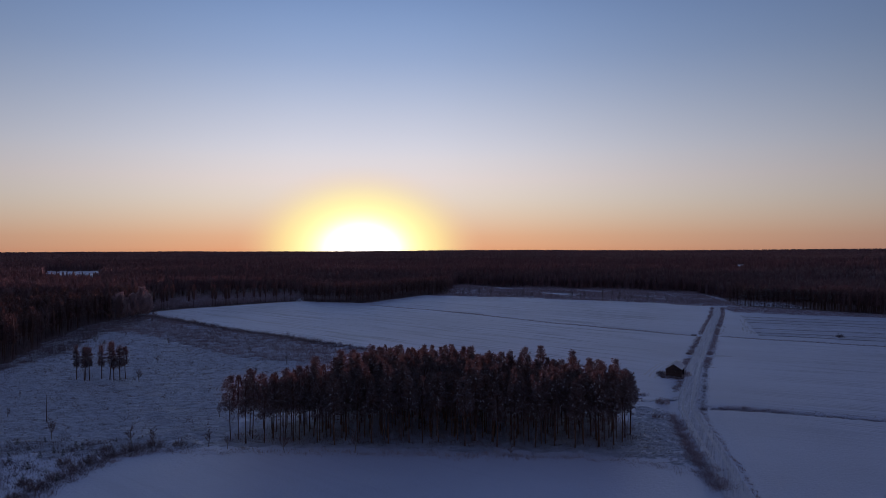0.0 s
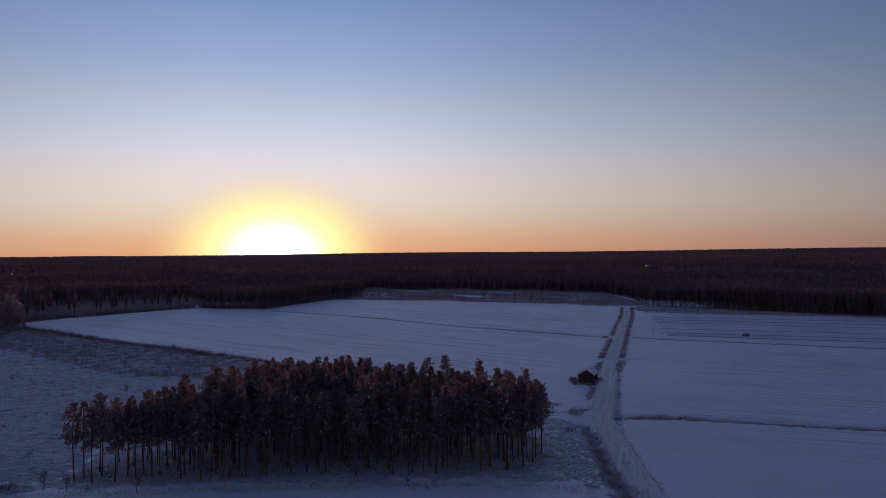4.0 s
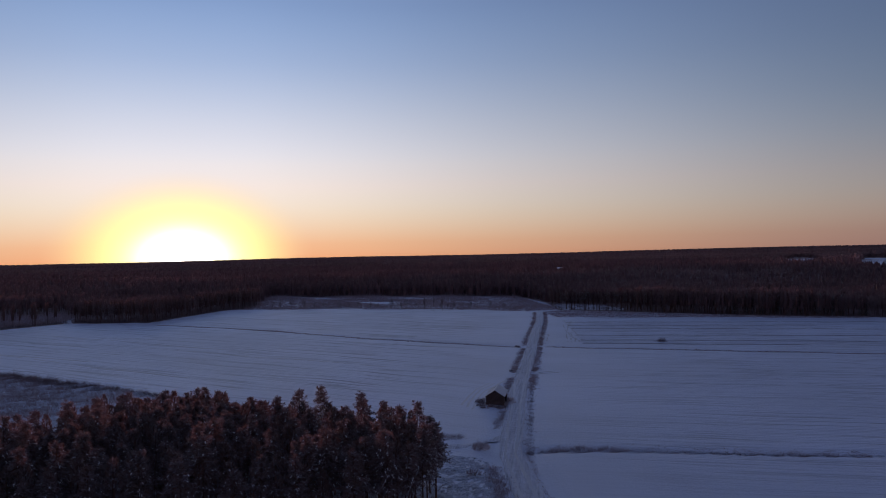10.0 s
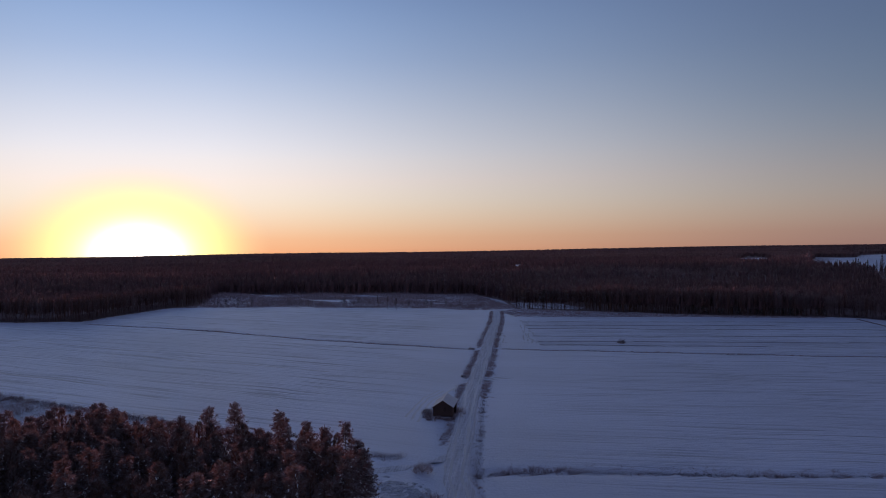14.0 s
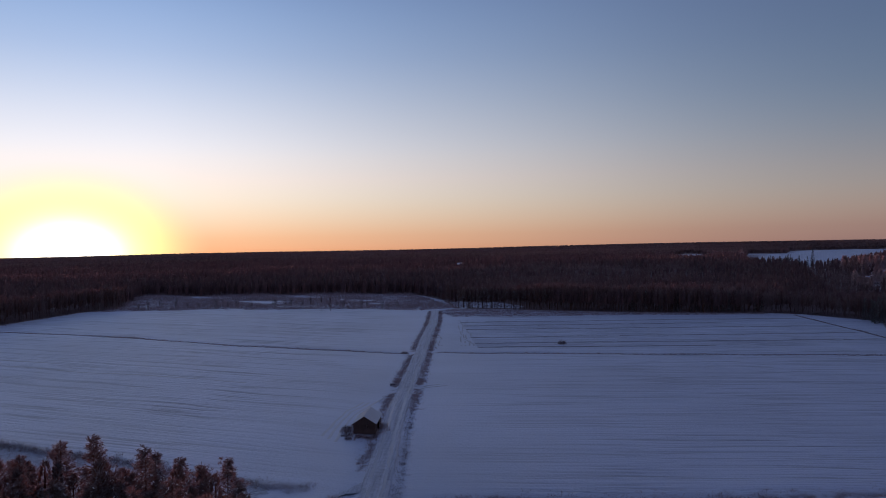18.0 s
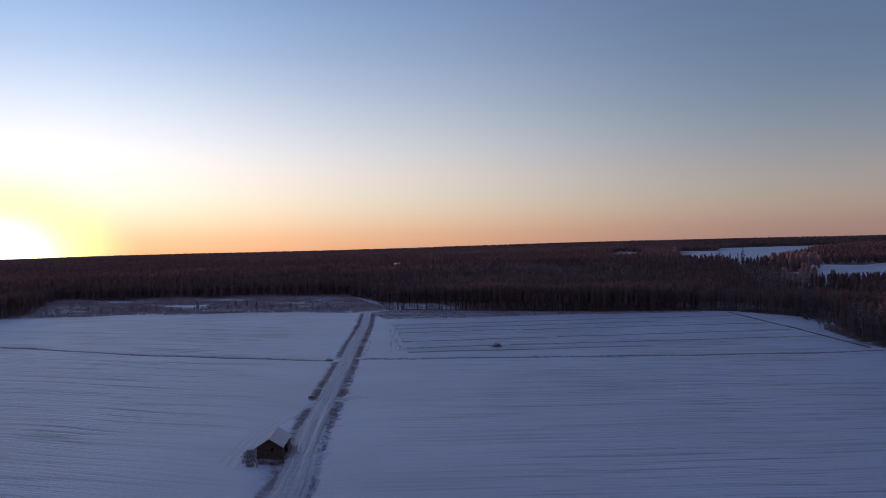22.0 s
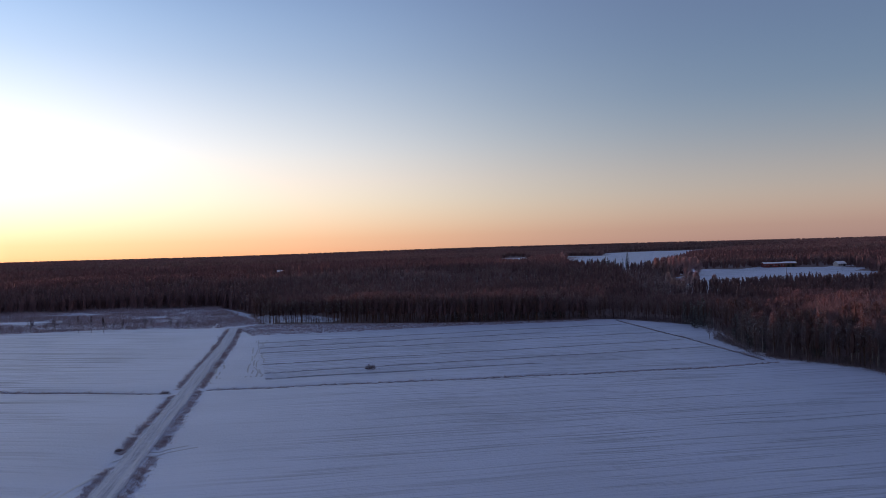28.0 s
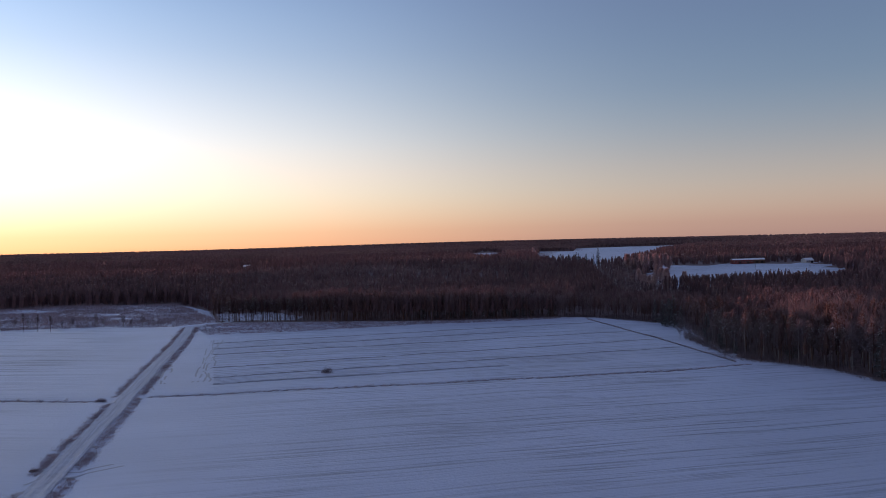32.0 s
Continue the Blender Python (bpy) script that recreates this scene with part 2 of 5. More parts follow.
def leaf_material(name, dark, light, frost, amount, thin=0.3, scale=0.35):
    """Needles or twigs with rime on the faces that look up."""
    m, n, l, b = material(name)
    t = noise_node(n, l, scale, 4)
    g = n.new("ShaderNodeNewGeometry")
    r = ramp(n, [(0.32, dark), (0.68, light)])
    wide = noise_node(n, l, scale / 7, 3)
    l.new(calc(n, l, "ADD", calc(n, l, "MULTIPLY", t.outputs[0], 0.55), calc(n, l, "MULTIPLY", wide.outputs[0], 0.45)), r.inputs[0])
    s = n.new("ShaderNodeSeparateXYZ")
    l.new(g.outputs["Normal"], s.inputs[0])
    up = calc(n, l, "ABSOLUTE", s.outputs[2])
    up = calc(n, l, "MULTIPLY", up, g.outputs["Random Per Island"])
    up = calc(n, l, "MULTIPLY", up, amount)
    colour = mixed(n, l, r.outputs[0], frost, up)
    l.new(colour, b.inputs["Base Color"])
    b.inputs["Roughness"].default_value = 0.7
    b.inputs["Specular IOR Level"].default_value = 0.2
    tr = n.new("ShaderNodeBsdfTranslucent")
    l.new(colour, tr.inputs["Color"])
    mx = n.new("ShaderNodeMixShader")
    mx.inputs[0].default_value = thin
    l.new(b.outputs[0], mx.inputs[1]); l.new(tr.outputs[0], mx.inputs[2])
    l.new(mx.outputs[0], n["Material Output"].inputs[0])
    return m


def rutted_snow_material(name):
    """Driven snow, streaked along the road."""
    m, n, l, b = material(name)
    streak = noise_node(n, l, 1.0, 5, 0.6, (0.06, 2.2, 1), 60.6)
    lump = noise_node(n, l, 0.9, 5)
    r = ramp(n, [(0.30, (0.28, 0.29, 0.345)), (0.46, (0.47, 0.49, 0.555)), (0.64, (0.64, 0.665, 0.74))])
    l.new(calc(n, l, "ADD", calc(n, l, "MULTIPLY", streak.outputs[0], 0.65), calc(n, l, "MULTIPLY", lump.outputs[0], 0.35)), r.inputs[0])
    l.new(r.outputs[0], b.inputs["Base Color"])
    b.inputs["Roughness"].default_value = 0.7
    bumped(n, l, b, calc(n, l, "ADD", calc(n, l, "MULTIPLY", streak.outputs[0], 1.5), lump.outputs[0]), 0.8, 0.4)
    return m


SNOW = snow_material("field_snow", turn_left=-47, turn_right=-29)
SNOW_TRACK = rutted_snow_material("packed_snow")
# soil and stubble in a dark bluish tone that also carries furrow shade
SOIL_SHADE = leaf_material("stubble_soil_and_shade", (0.04, 0.038, 0.045), (0.19, 0.18, 0.195), (0.7, 0.7, 0.73), 0.3, 0.0, 0.9)
RUT_SNOW = snow_material("rut_snow", (0.54, 0.56, 0.62), (0.4, 0.41, 0.46))
# darker blue-grey snow: the shade of grooves put into its colour
SHADED_SNOW = snow_material("shade_toned_snow", (0.42, 0.44, 0.51), (0.28, 0.29, 0.34))
SNOW_CAP = snow_material("snow_cap", (0.8, 0.82, 0.86), (0.7, 0.72, 0.76))
def rough_snow_material(name, litter=0.0, stretch=(0.32, 1.5, 1.0), grain=1.3, clean=(0.74, 0.8, 0.93)):
    """Hummocky snow over stumps, ruts and brash."""
    m, n, l, b = material(name)
    lumps = noise_node(n, l, 0.55, 6, 0.62, (0.5, 1.8, 1.0), 10)
    bits = noise_node(n, l, grain, 6, 0.65, stretch, 10)
    r = ramp(n, [(0.28 + litter, (0.19, 0.175, 0.185)), (0.39 + litter, (0.48, 0.525, 0.64)), (0.58 + litter, clean)])
    l.new(bits.outputs[0], r.inputs[0])
    l.new(r.outputs[0], b.inputs["Base Color"])
    b.inputs["Roughness"].default_value = 0.55
    b.inputs["Specular IOR Level"].default_value = 0.7
    bumped(n, l, b, calc(n, l, "ADD", calc(n, l, "MULTIPLY", lumps.outputs[0], 2.4), bits.outputs[0]), 1.0, 1.1)
    return m


ROUGH_SNOW = rough_snow_material("hummocky_snow")
BANK_SNOW = rough_snow_material("snow_over_brash", 0.03, (0.6, 1.2, 1.0), 1.0, (0.575, 0.62, 0.745))
LITTER = rough_snow_material("snow_with_pine_litter", 0.09)
FOREST_FLOOR = leaf_material("brushy_forest_floor", (0.1, 0.07, 0.068), (0.28, 0.2, 0.2), (0.7, 0.7, 0.73), 0.0, 0.0, 0.5)
PINE_BARK = bark_material("pine_bark", (0.05, 0.03, 0.022), (0.17, 0.09, 0.055))
BIRCH_BARK = bark_material("birch_bark", (0.12, 0.1, 0.09), (0.5, 0.46, 0.42))
NEEDLES = leaf_material("pine_needles", (0.066, 0.042, 0.035), (0.23, 0.12, 0.088), (0.5, 0.48, 0.53), 0.95, 0.55)
SPRUCE_NEEDLES = leaf_material("spruce_needles", (0.018, 0.024, 0.016), (0.045, 0.048, 0.03), (0.55, 0.55, 0.58), 0.6)
TWIGS = leaf_material("frosted_twigs", (0.1, 0.072, 0.076), (0.26, 0.19, 0.195), (0.6, 0.56, 0.58), 0.5, 0.4)
GRASS = leaf_material("frosted_dry_grass", (0.28, 0.21, 0.205), (0.52, 0.41, 0.405), (0.62, 0.58, 0.6), 0.85, scale=0.8)
FROST_BRUSH = leaf_material("frosted_brush", (0.2, 0.145, 0.155), (0.44, 0.335, 0.35), (0.66, 0.62, 0.66), 0.7, 0.4)
# raised above the close crowns' tone, some of it haze put into the colour
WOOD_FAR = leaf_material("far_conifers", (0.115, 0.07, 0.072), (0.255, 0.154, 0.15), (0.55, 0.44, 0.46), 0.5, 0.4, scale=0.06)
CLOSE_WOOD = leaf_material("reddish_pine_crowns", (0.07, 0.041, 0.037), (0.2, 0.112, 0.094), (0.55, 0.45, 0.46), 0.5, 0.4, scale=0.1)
# paler and pinker crowns: distance haze is put into their colour
HAZED_WOOD = leaf_material("haze_paled_far_wood", (0.13, 0.08, 0.075), (0.3, 0.195, 0.18), (0.6, 0.5, 0.52), 0.5, 0.5, scale=0.02)
FROSTED_TWIGS = leaf_material("thick_frosted_twigs", (0.4, 0.285, 0.28), (0.62, 0.46, 0.45), (0.66, 0.6, 0.62), 0.5, 0.5)
TWIG_FAR = leaf_material("far_birches", (0.14, 0.096, 0.096), (0.29, 0.2, 0.197), (0.45, 0.38, 0.38), 0.45, 0.45, scale=0.06)


# ---- making meshes ----
def mesh_of(name, verts, faces, mats, slots=None, smooth=False):
    """A mesh from arrays; faces all of one length."""
    verts, faces = np.asarray(verts, np.float32).reshape(-1, 3), np.asarray(faces, np.int32)
    me = bpy.data.meshes.new(name)
    k = faces.shape[1]
    me.vertices.add(len(verts)); me.vertices.foreach_set("co", verts.ravel())
    me.loops.add(faces.size); me.loops.foreach_set("vertex_index", faces.ravel())
    me.polygons.add(len(faces))
    me.polygons.foreach_set("loop_start", np.arange(0, faces.size, k, dtype=np.int32))
    for m in mats:
        me.materials.append(m)
    if slots is not None:
        me.polygons.foreach_set("material_index", np.asarray(slots, np.int32))
    if smooth:
        me.polygons.foreach_set("use_smooth", np.ones(len(faces), bool))
    me.update(calc_edges=True)
    return me


def part(name, data, parent, label="", m=None):
    ob = new(name, data)
    ob.parent = parent
    if m is not None:
        ob.matrix_basis = m
    if label:
        tagged(ob, label)
    return ob


def from_bm(name, bm, mat):
    me = bpy.data.meshes.new(name)
    bm.to_mesh(me)
    bm.free()
    me.materials.append(mat)
    return me


def box(bm, size, centre, turn=None, bevel=0.0):
    m = Matrix.Translation(centre) @ (turn or Matrix()) @ Matrix.Diagonal((*size, 1))
    made = bmesh.ops.create_cube(bm, size=1, matrix=m)
    if bevel:
        edges = {e for v in made["verts"] for e in v.link_edges}
        bmesh.ops.bevel(bm, geom=list(edges), offset=bevel, segments=2, affect="EDGES")


# ---- the lie of the land ----
def smooth(u):
    u = np.clip(u, 0, 1)
    return u * u * (3 - 2 * u)


def wave(x, y, k, seed):
    """Soft rolling relief, about -1 to 1."""
    r = np.random.RandomState(seed)
    out = 0
    for i in range(6):
        a, p = r.uniform(0, 6.28, 2)
        s = k * r.uniform(0.6, 1.7)
        out = out + np.sin((x * np.cos(a) + y * np.sin(a)) * s + p)
    return out / 3.2


def land(x, y):
    """Height of the snow-covered ground without ditches."""
    x, y = np.asarray(x, float), np.asarray(y, float)
    w = 1 - smooth((np.hypot(x - 100, y - 200) - 350) / 650)
    far = np.hypot(x, y)
    hills = smooth((far - 1500) / 3000) * (17 + 5 * wave(x, y, 0.0022, 3))
    basin = smooth((to_line(x, y, [(1150, 850), (1600, 1150), (2500, 1450)]) - 160) / 500)
    knoll = 5.6 * np.exp(-(((x - 642) ** 2 + (y - 1076) ** 2) / 75 ** 2))
    return (-0.02514 * x + 0.00427 * y) * w + hills * basin + knoll


def inside(x, y, poly):
    x, y = np.asarray(x, float), np.asarray(y, float)
    c = np.zeros(x.shape, bool)
    for (ax, ay), (bx, by) in zip(poly, poly[1:] + poly[:1]):
        c ^= ((ay > y) != (by > y)) & (x < (bx - ax) * (y - ay) / (by - ay + 1e-9) + ax)
    return c


def to_line(x, y, line):
    """Distance to a line of points."""
    x, y = np.asarray(x, float), np.asarray(y, float)
    best = np.full(x.shape, 1e9)
    for (ax, ay), (bx, by) in zip(line, line[1:]):
        dx, dy = bx - ax, by - ay
        u = np.clip(((x - ax) * dx + (y - ay) * dy) / (dx * dx + dy * dy), 0, 1)
        best = np.minimum(best, np.hypot(x - ax - u * dx, y - ay - u * dy))
    return best


def along(line, step):
    """Points along a line of points, with the heading at each."""
    out = []
    for (ax, ay), (bx, by) in zip(line, line[1:]):
        d = math.hypot(bx - ax, by - ay)
        for i in range(max(1, int(d / step))):
            u = i * step / d
            out.append((ax + u * (bx - ax), ay + u * (by - ay), math.atan2(by - ay, bx - ax)))
    return out


ROAD = [(80, 92), (94, 129), (101, 149), (110.5, 175.5), (120, 193.5), (142.5, 235), (166.5, 277), (183, 305), (213, 358), (250, 421), (287, 489)]
ROAD_ON = [(287, 489), (310, 497), (330, 520), (345, 560)]
SIDE_TRACK = [(117, 188), (108, 184), (99, 184), (93, 192), (88, 204)]
DITCH_LEFT = [(48, 474), (94, 430), (141, 368), (187, 321)]
DITCH_RIGHT = [(197, 318), (229, 301.5), (261, 282.5), (295.5, 263.4), (331.8, 243.3), (366, 230)]
DITCH_NEAR = [(115, 177), (127, 173), (144, 165.5), (161, 157), (176, 150.5), (230, 128), (310, 92)]
STRIPES = [[(263.7, 415.9), (401, 370.3), (452, 353)], [(255, 398.5), (383, 354.5)], [(247.3, 383), (364.8, 338.4), (424, 316)], [(232.5, 353.2), (338, 314.8), (404, 290)],
           [(223.6, 335.1), (318, 297.3), (388, 269)], [(218, 324), (305, 286)]]
EDGE_DITCH = [(466, 368), (440, 331), (413.7, 294.5), (367, 236)]
OPEN = [(-150, -250), (-120, 100), (-75, 190), (-64, 247), (-72, 291), (-75, 336), (-67, 386), (-65, 409), (-46, 440), (6, 496), (45, 486), (92, 571),
        (113, 590), (145, 738), (188, 708), (284, 690), (352, 652), (342, 581), (309, 503), (358, 459), (405, 418), (463, 383), (474, 367), (474, 314), (416, 272),
        (373, 235), (375, 225), (371, 205), (358, 187), (350, 120), (340, 0), (340, -250)]
GROVE = [(8, 150), (29, 147), (55, 145), (67, 141.5), (80, 141), (86.5, 148), (91, 163), (85, 174), (69, 184), (58, 203), (40, 198), (28, 173), (16, 162)]
LAKE = [(1010, 843), (982, 786), (1005, 767), (903, 670), (850, 628), (905, 654), (983, 681), (1118, 743), (1351, 851), (1815, 1078), (2250, 1255), (2650, 1420), (2650, 1560), (2380, 1700),
        (2152, 1607), (1815, 1365), (1839, 1445), (1783, 1469)]
FARM_FIELD = [(668, 452), (800, 532), (866, 556), (885, 600), (940, 602), (958, 562), (985, 533), (1026, 514), (1037, 445), (940, 388), (800, 318), (760, 362), (715, 410)]
EDGE = [(417, 275), (376, 239), (378, 228), (374, 206), (361, 187), (356, 162), (374, 158), (381, 184), (394, 206), (397, 224), (396, 236), (430, 266)]
OPENINGS = [((1460, 1370), (450, 38), 43)]
LOW_WOOD = [(470, 300), (472, 378), (545, 440), (640, 410), (560, 320), (500, 285)]
BIRCH_WOOD = [(392, 150), (400, 215), (430, 250), (520, 262), (560, 150)]
BIRCH_STRIP = [(560, 400), (640, 470), (760, 560), (850, 640), (910, 620), (800, 540), (690, 450), (640, 400), (600, 370)]
LEFT_SCRUB = [(-68, 415), (-47, 444), (2, 500), (5, 530), (-8, 560), (-46, 532), (-76, 498), (-82, 455)]
PALE_DRIFT = [(470, 880), (560, 860), (640, 830), (720, 790), (745, 720), (700, 660), (640, 700), (600, 770), (520, 810)]
TRUNK_GAP = [(316, 514), (336, 556), (366, 545), (362, 498), (346, 484)]
BACK_PATCH = [(-215, 660), (-176, 650), (-172, 690), (-330, 1180), (-345, 1300), (-440, 1300), (-405, 1180)]
NEAR_BANK = [(-20, 142), (-8, 143), (-1, 147.5), (15, 146.5), (42, 143.5), (69, 139.5), (87, 134), (92, 150), (60, 170), (30, 178), (6, 165)]
HOUSE_YARD = [(626, 1058), (648, 1046), (662, 1080), (655, 1096), (636, 1090)]
HOUSE_AT = (642, 1076)
CLEARING = [(-64, 247), (-75, 336), (-67, 386), (-63, 392), (-14, 331), (11, 304), (40, 272), (26, 225), (6, 152), (-30, 140), (-75, 190)]


BEHIND_GROVE = [(40, 272), (69, 237), (92, 207), (101, 194), (94, 184), (69, 190), (58, 206), (38, 202), (26, 225)]
GROVE_SIDE = [(87, 133), (92, 130), (98, 148), (107, 172), (100, 180), (92, 176), (90, 160), (87, 146)]


def ground_height(x, y):
    x, y = np.asarray(x, float), np.asarray(y, float)
    z = land(x, y)
    for line, wide, deep in ((DITCH_LEFT, 1.6, 0.5), (DITCH_RIGHT, 1.6, 0.5), (DITCH_NEAR, 1.8, 0.6), (EDGE_DITCH, 1.3, 0.4)):
        z = z - deep * np.exp(-(to_line(x, y, line) / wide) ** 2)
    for line in STRIPES:
        z = z - 0.12 * np.exp(-(to_line(x, y, line) / 1.2) ** 2)
    d = to_line(x, y, ROAD)
    z = z + 0.25 * np.exp(-(d / 2.6) ** 4) - 0.4 * np.exp(-((d - 3.6) / 0.9) ** 2)
    rough = smooth((12 - to_line(x, y, CLEARING + CLEARING[:1])) / 12) * 0.5 + inside(x, y, CLEARING)
    z = z + np.clip(rough, 0, 1) * (0.34 * wave(0.5 * x, y, 0.9, 5) + 0.3 * wave(0.6 * x, y, 1.6, 6))
    return z + 0.12 * wave(x, y, 0.12, 8)


def graded(lo, hi, step, reach, n):
    core = np.arange(lo, hi + step / 2, step)
    u = np.linspace(0, 1, n + 1)[1:]
    tail = step * n * u + (reach - step * n) * u ** 3.2
    return np.concatenate([(core[0] - tail)[::-1], core, core[-1] + tail])


gx = graded(-80, 480, 2.1, 4400, 56)
gy = graded(100, 560, 2.1, 4300, 56)
X, Y = np.meshgrid(gx, gy)
Z = ground_height(X, Y)


def sheet_height(x, y):
    """Height of the ground sheet itself, between its corners."""
    x, y = np.asarray(x, float), np.asarray(y, float)
    i, j = np.clip(np.searchsorted(gx, x) - 1, 0, len(gx) - 2), np.clip(np.searchsorted(gy, y) - 1, 0, len(gy) - 2)
    u, v = (x - gx[i]) / (gx[i + 1] - gx[i]), (y - gy[j]) / (gy[j + 1] - gy[j])
    return (Z[j, i] * (1 - u) + Z[j, i + 1] * u) * (1 - v) + (Z[j + 1, i] * (1 - u) + Z[j + 1, i + 1] * u) * v


def at_ground(x, y):
    return float(sheet_height(np.array([x]), np.array([y]))[0])


idx = np.arange(X.size).reshape(X.shape)
quads = np.stack([idx[:-1, :-1], idx[:-1, 1:], idx[1:, 1:], idx[1:, :-1]], -1).reshape(-1, 4)
QX, QY = (X[:-1, :-1] + 0.9).ravel(), (Y[:-1, :-1] + 0.9).ravel()
ragged = 2.5 * wave(QX, QY, 0.7, 9)
rough_here = inside(QX + ragged, QY + ragged, CLEARING) | (inside(QX + ragged, QY + ragged, GROVE)) | inside(QX + ragged, QY + ragged, BEHIND_GROVE)
# the wood's floor is brush and litter more than snow
CX, CY = (X[:-1, :-1] + X[1:, 1:]).ravel() / 2, (Y[:-1, :-1] + Y[1:, 1:]).ravel() / 2
bare = np.zeros(CX.shape, bool)
for poly in (OPEN, LAKE, FARM_FIELD, HOUSE_YARD, BACK_PATCH, TRUNK_GAP, LEFT_SCRUB):
    bare |= inside(CX, CY, poly)
for (cx, cy), (a, b), turn in OPENINGS:
    u, v = np.cos(radians(turn)), np.sin(radians(turn))
    bare |= (((CX - cx) * u + (CY - cy) * v) / a) ** 2 + (((CY - cy) * u - (CX - cx) * v) / b) ** 2 < 1
floor_kind = np.where(rough_here, 1, np.where(bare, 0, 2))
# pine litter shows through the snow under the grove
floor_kind = np.where(inside(QX + ragged, QY + ragged, [(52 + (x - 52) * 0.9, 166 + (y - 166) * 0.9) for x, y in GROVE]), 3, floor_kind)
floor_kind = np.where((floor_kind == 2) & (inside(QX, QY, NEAR_BANK) | inside(QX, QY, GROVE_SIDE)), 0, floor_kind)
ground = tagged(new("ground", mesh_of("ground", np.stack([X, Y, Z], -1), quads, [SNOW, ROUGH_SNOW, FOREST_FLOOR, LITTER], floor_kind.astype(np.int32), smooth=True)),
                "snow-covered farm fields and forest floor with stubble rows", "ground", kind="structure")


def hummocks(name, label, poly, step, high, mat):
    """Uneven snow over stumps, grass and brash, sinking into the field at a ragged border."""
    xs, ys = zip(*poly)
    x, y = np.meshgrid(np.arange(min(xs) - 4, max(xs) + 4, step), np.arange(min(ys) - 4, max(ys) + 4, step))
    deep = np.where(inside(x, y, poly), 1, -1) * to_line(x, y, poly + poly[:1]) + 1.1 * wave(x, y, 0.8, 31) + 0.7 * wave(x, y, 2.3, 32)
    lump = 0.55 * wave(x, y, 1.5, 33) + 0.5 * wave(1.2 * x, y, 3.1, 34) + 0.4 * wave(x, 1.3 * y, 5.3, 35)
    # clear of the road and its ditch
    rise = smooth((deep + 0.6) / 1.6) * smooth((to_line(x, y, ROAD) - 3.6) / 1.2) * smooth((to_line(x, y, SIDE_TRACK) - 1.6) / 1.0)
    z = sheet_height(x, y) - 0.12 + rise * (0.2 + high * lump)
    k = np.arange(x.size).reshape(x.shape)
    faces = np.stack([k[:-1, :-1], k[:-1, 1:], k[1:, 1:], k[1:, :-1]], -1).reshape(-1, 4)
    faces = faces[rise.ravel()[faces].max(1) > 0.02]
    used, back = np.unique(faces, return_inverse=True)
    me = mesh_of(name, np.stack([x, y, z], -1).reshape(-1, 3)[used], back.reshape(-1, 4), [mat], smooth=True)
    return tagged(new(name, me), label, "rough ground", kind="structure")


hummocks("rough_ground", "hummocky snow between the grove and the near field", NEAR_BANK, 0.6, 0.2, BANK_SNOW)
hummocks("rough_ground", "hummocky snow and brash between the grove and the road", GROVE_SIDE, 0.45, 0.24, BANK_SNOW)


def ribbon(name, line, offsets, step=1.2, mat=SNOW_TRACK):
    """A strip laid along a line: offsets are (sideways, above the ground) pairs."""
    pts = along(line, step)
    pts.append((*line[-1], pts[-1][2]))
    heads = [p[2] for p in pts]
    for _ in range(6):
        heads = [heads[0]] + [(a + 2 * b + c) / 4 for a, b, c in zip(heads, heads[1:], heads[2:])] + [heads[-1]]
    faces, k = [], len(offsets)
    q, hd, off = np.array([p[:2] for p in pts]), np.array(heads)[:, None], np.array(offsets)
    side = off[None, :, 0] + 0.12 * np.sin(q[:, :1] * 0.31 + off[None, :, 0]) + 0.08 * np.sin(q[:, 1:] * 0.77)
    vx, vy = q[:, :1] - np.sin(hd) * side, q[:, 1:] + np.cos(hd) * side
    vz = np.maximum(np.maximum(ground_height(q[:, 0], q[:, 1])[:, None], ground_height(vx, vy)), sheet_height(vx, vy)) + off[None, :, 1]
    verts = np.stack([vx, vy, vz], -1).reshape(-1, 3)
    for i in range(len(pts) - 1):
        for j in range(k - 1):
            a = i * k + j
            faces.append((a, a + k, a + k + 1, a + 1))
    return mesh_of(name, verts, faces, [mat], smooth=True)


# packed snow road with two wheel ruts and ploughed edges
RUTS = [(-2.2, -0.06), (-1.95, 0.09), (-1.7, 0.07), (-1.25, 0.03), (-0.85, 0.03), (-0.4, 0.07), (0.4, 0.07), (0.85, 0.03), (1.25, 0.03), (1.7, 0.07), (1.95, 0.1), (2.2, -0.06)]
tagged(new("road", ribbon("road", ROAD, RUTS)), "narrow field road of packed snow with two wheel ruts", "road", kind="structure")
tagged(new("road", ribbon("road", ROAD_ON, RUTS)), "snowy forest track beyond the fields", "road", kind="structure")
WHEEL = [(-0.3, -0.005), (-0.16, 0.012), (0.16, 0.012), (0.3, -0.005)]
road = scene.objects["road"]
for side in (-1.05, 1.05):
    part("wheel_track", ribbon("wheel_track", ROAD, [(side + a, b + 0.035) for a, b in WHEEL], 1.2, RUT_SNOW), road, "grey packed wheel track")
SMALL_RUTS = [(-1.6, -0.05), (-1.2, 0.07), (-0.8, 0.03), (-0.4, 0.07), (0.4, 0.07), (0.8, 0.03), (1.2, 0.07), (1.6, -0.05)]
tagged(new("road", ribbon("road", SIDE_TRACK, SMALL_RUTS)), "side track of trampled snow into the grove", "track", kind="structure")
tagged(new("road", ribbon("road", [(5, 492), (2, 510), (-10, 530), (-14, 560)], RUTS)), "snowy track into the far wood", "track", kind="structure")


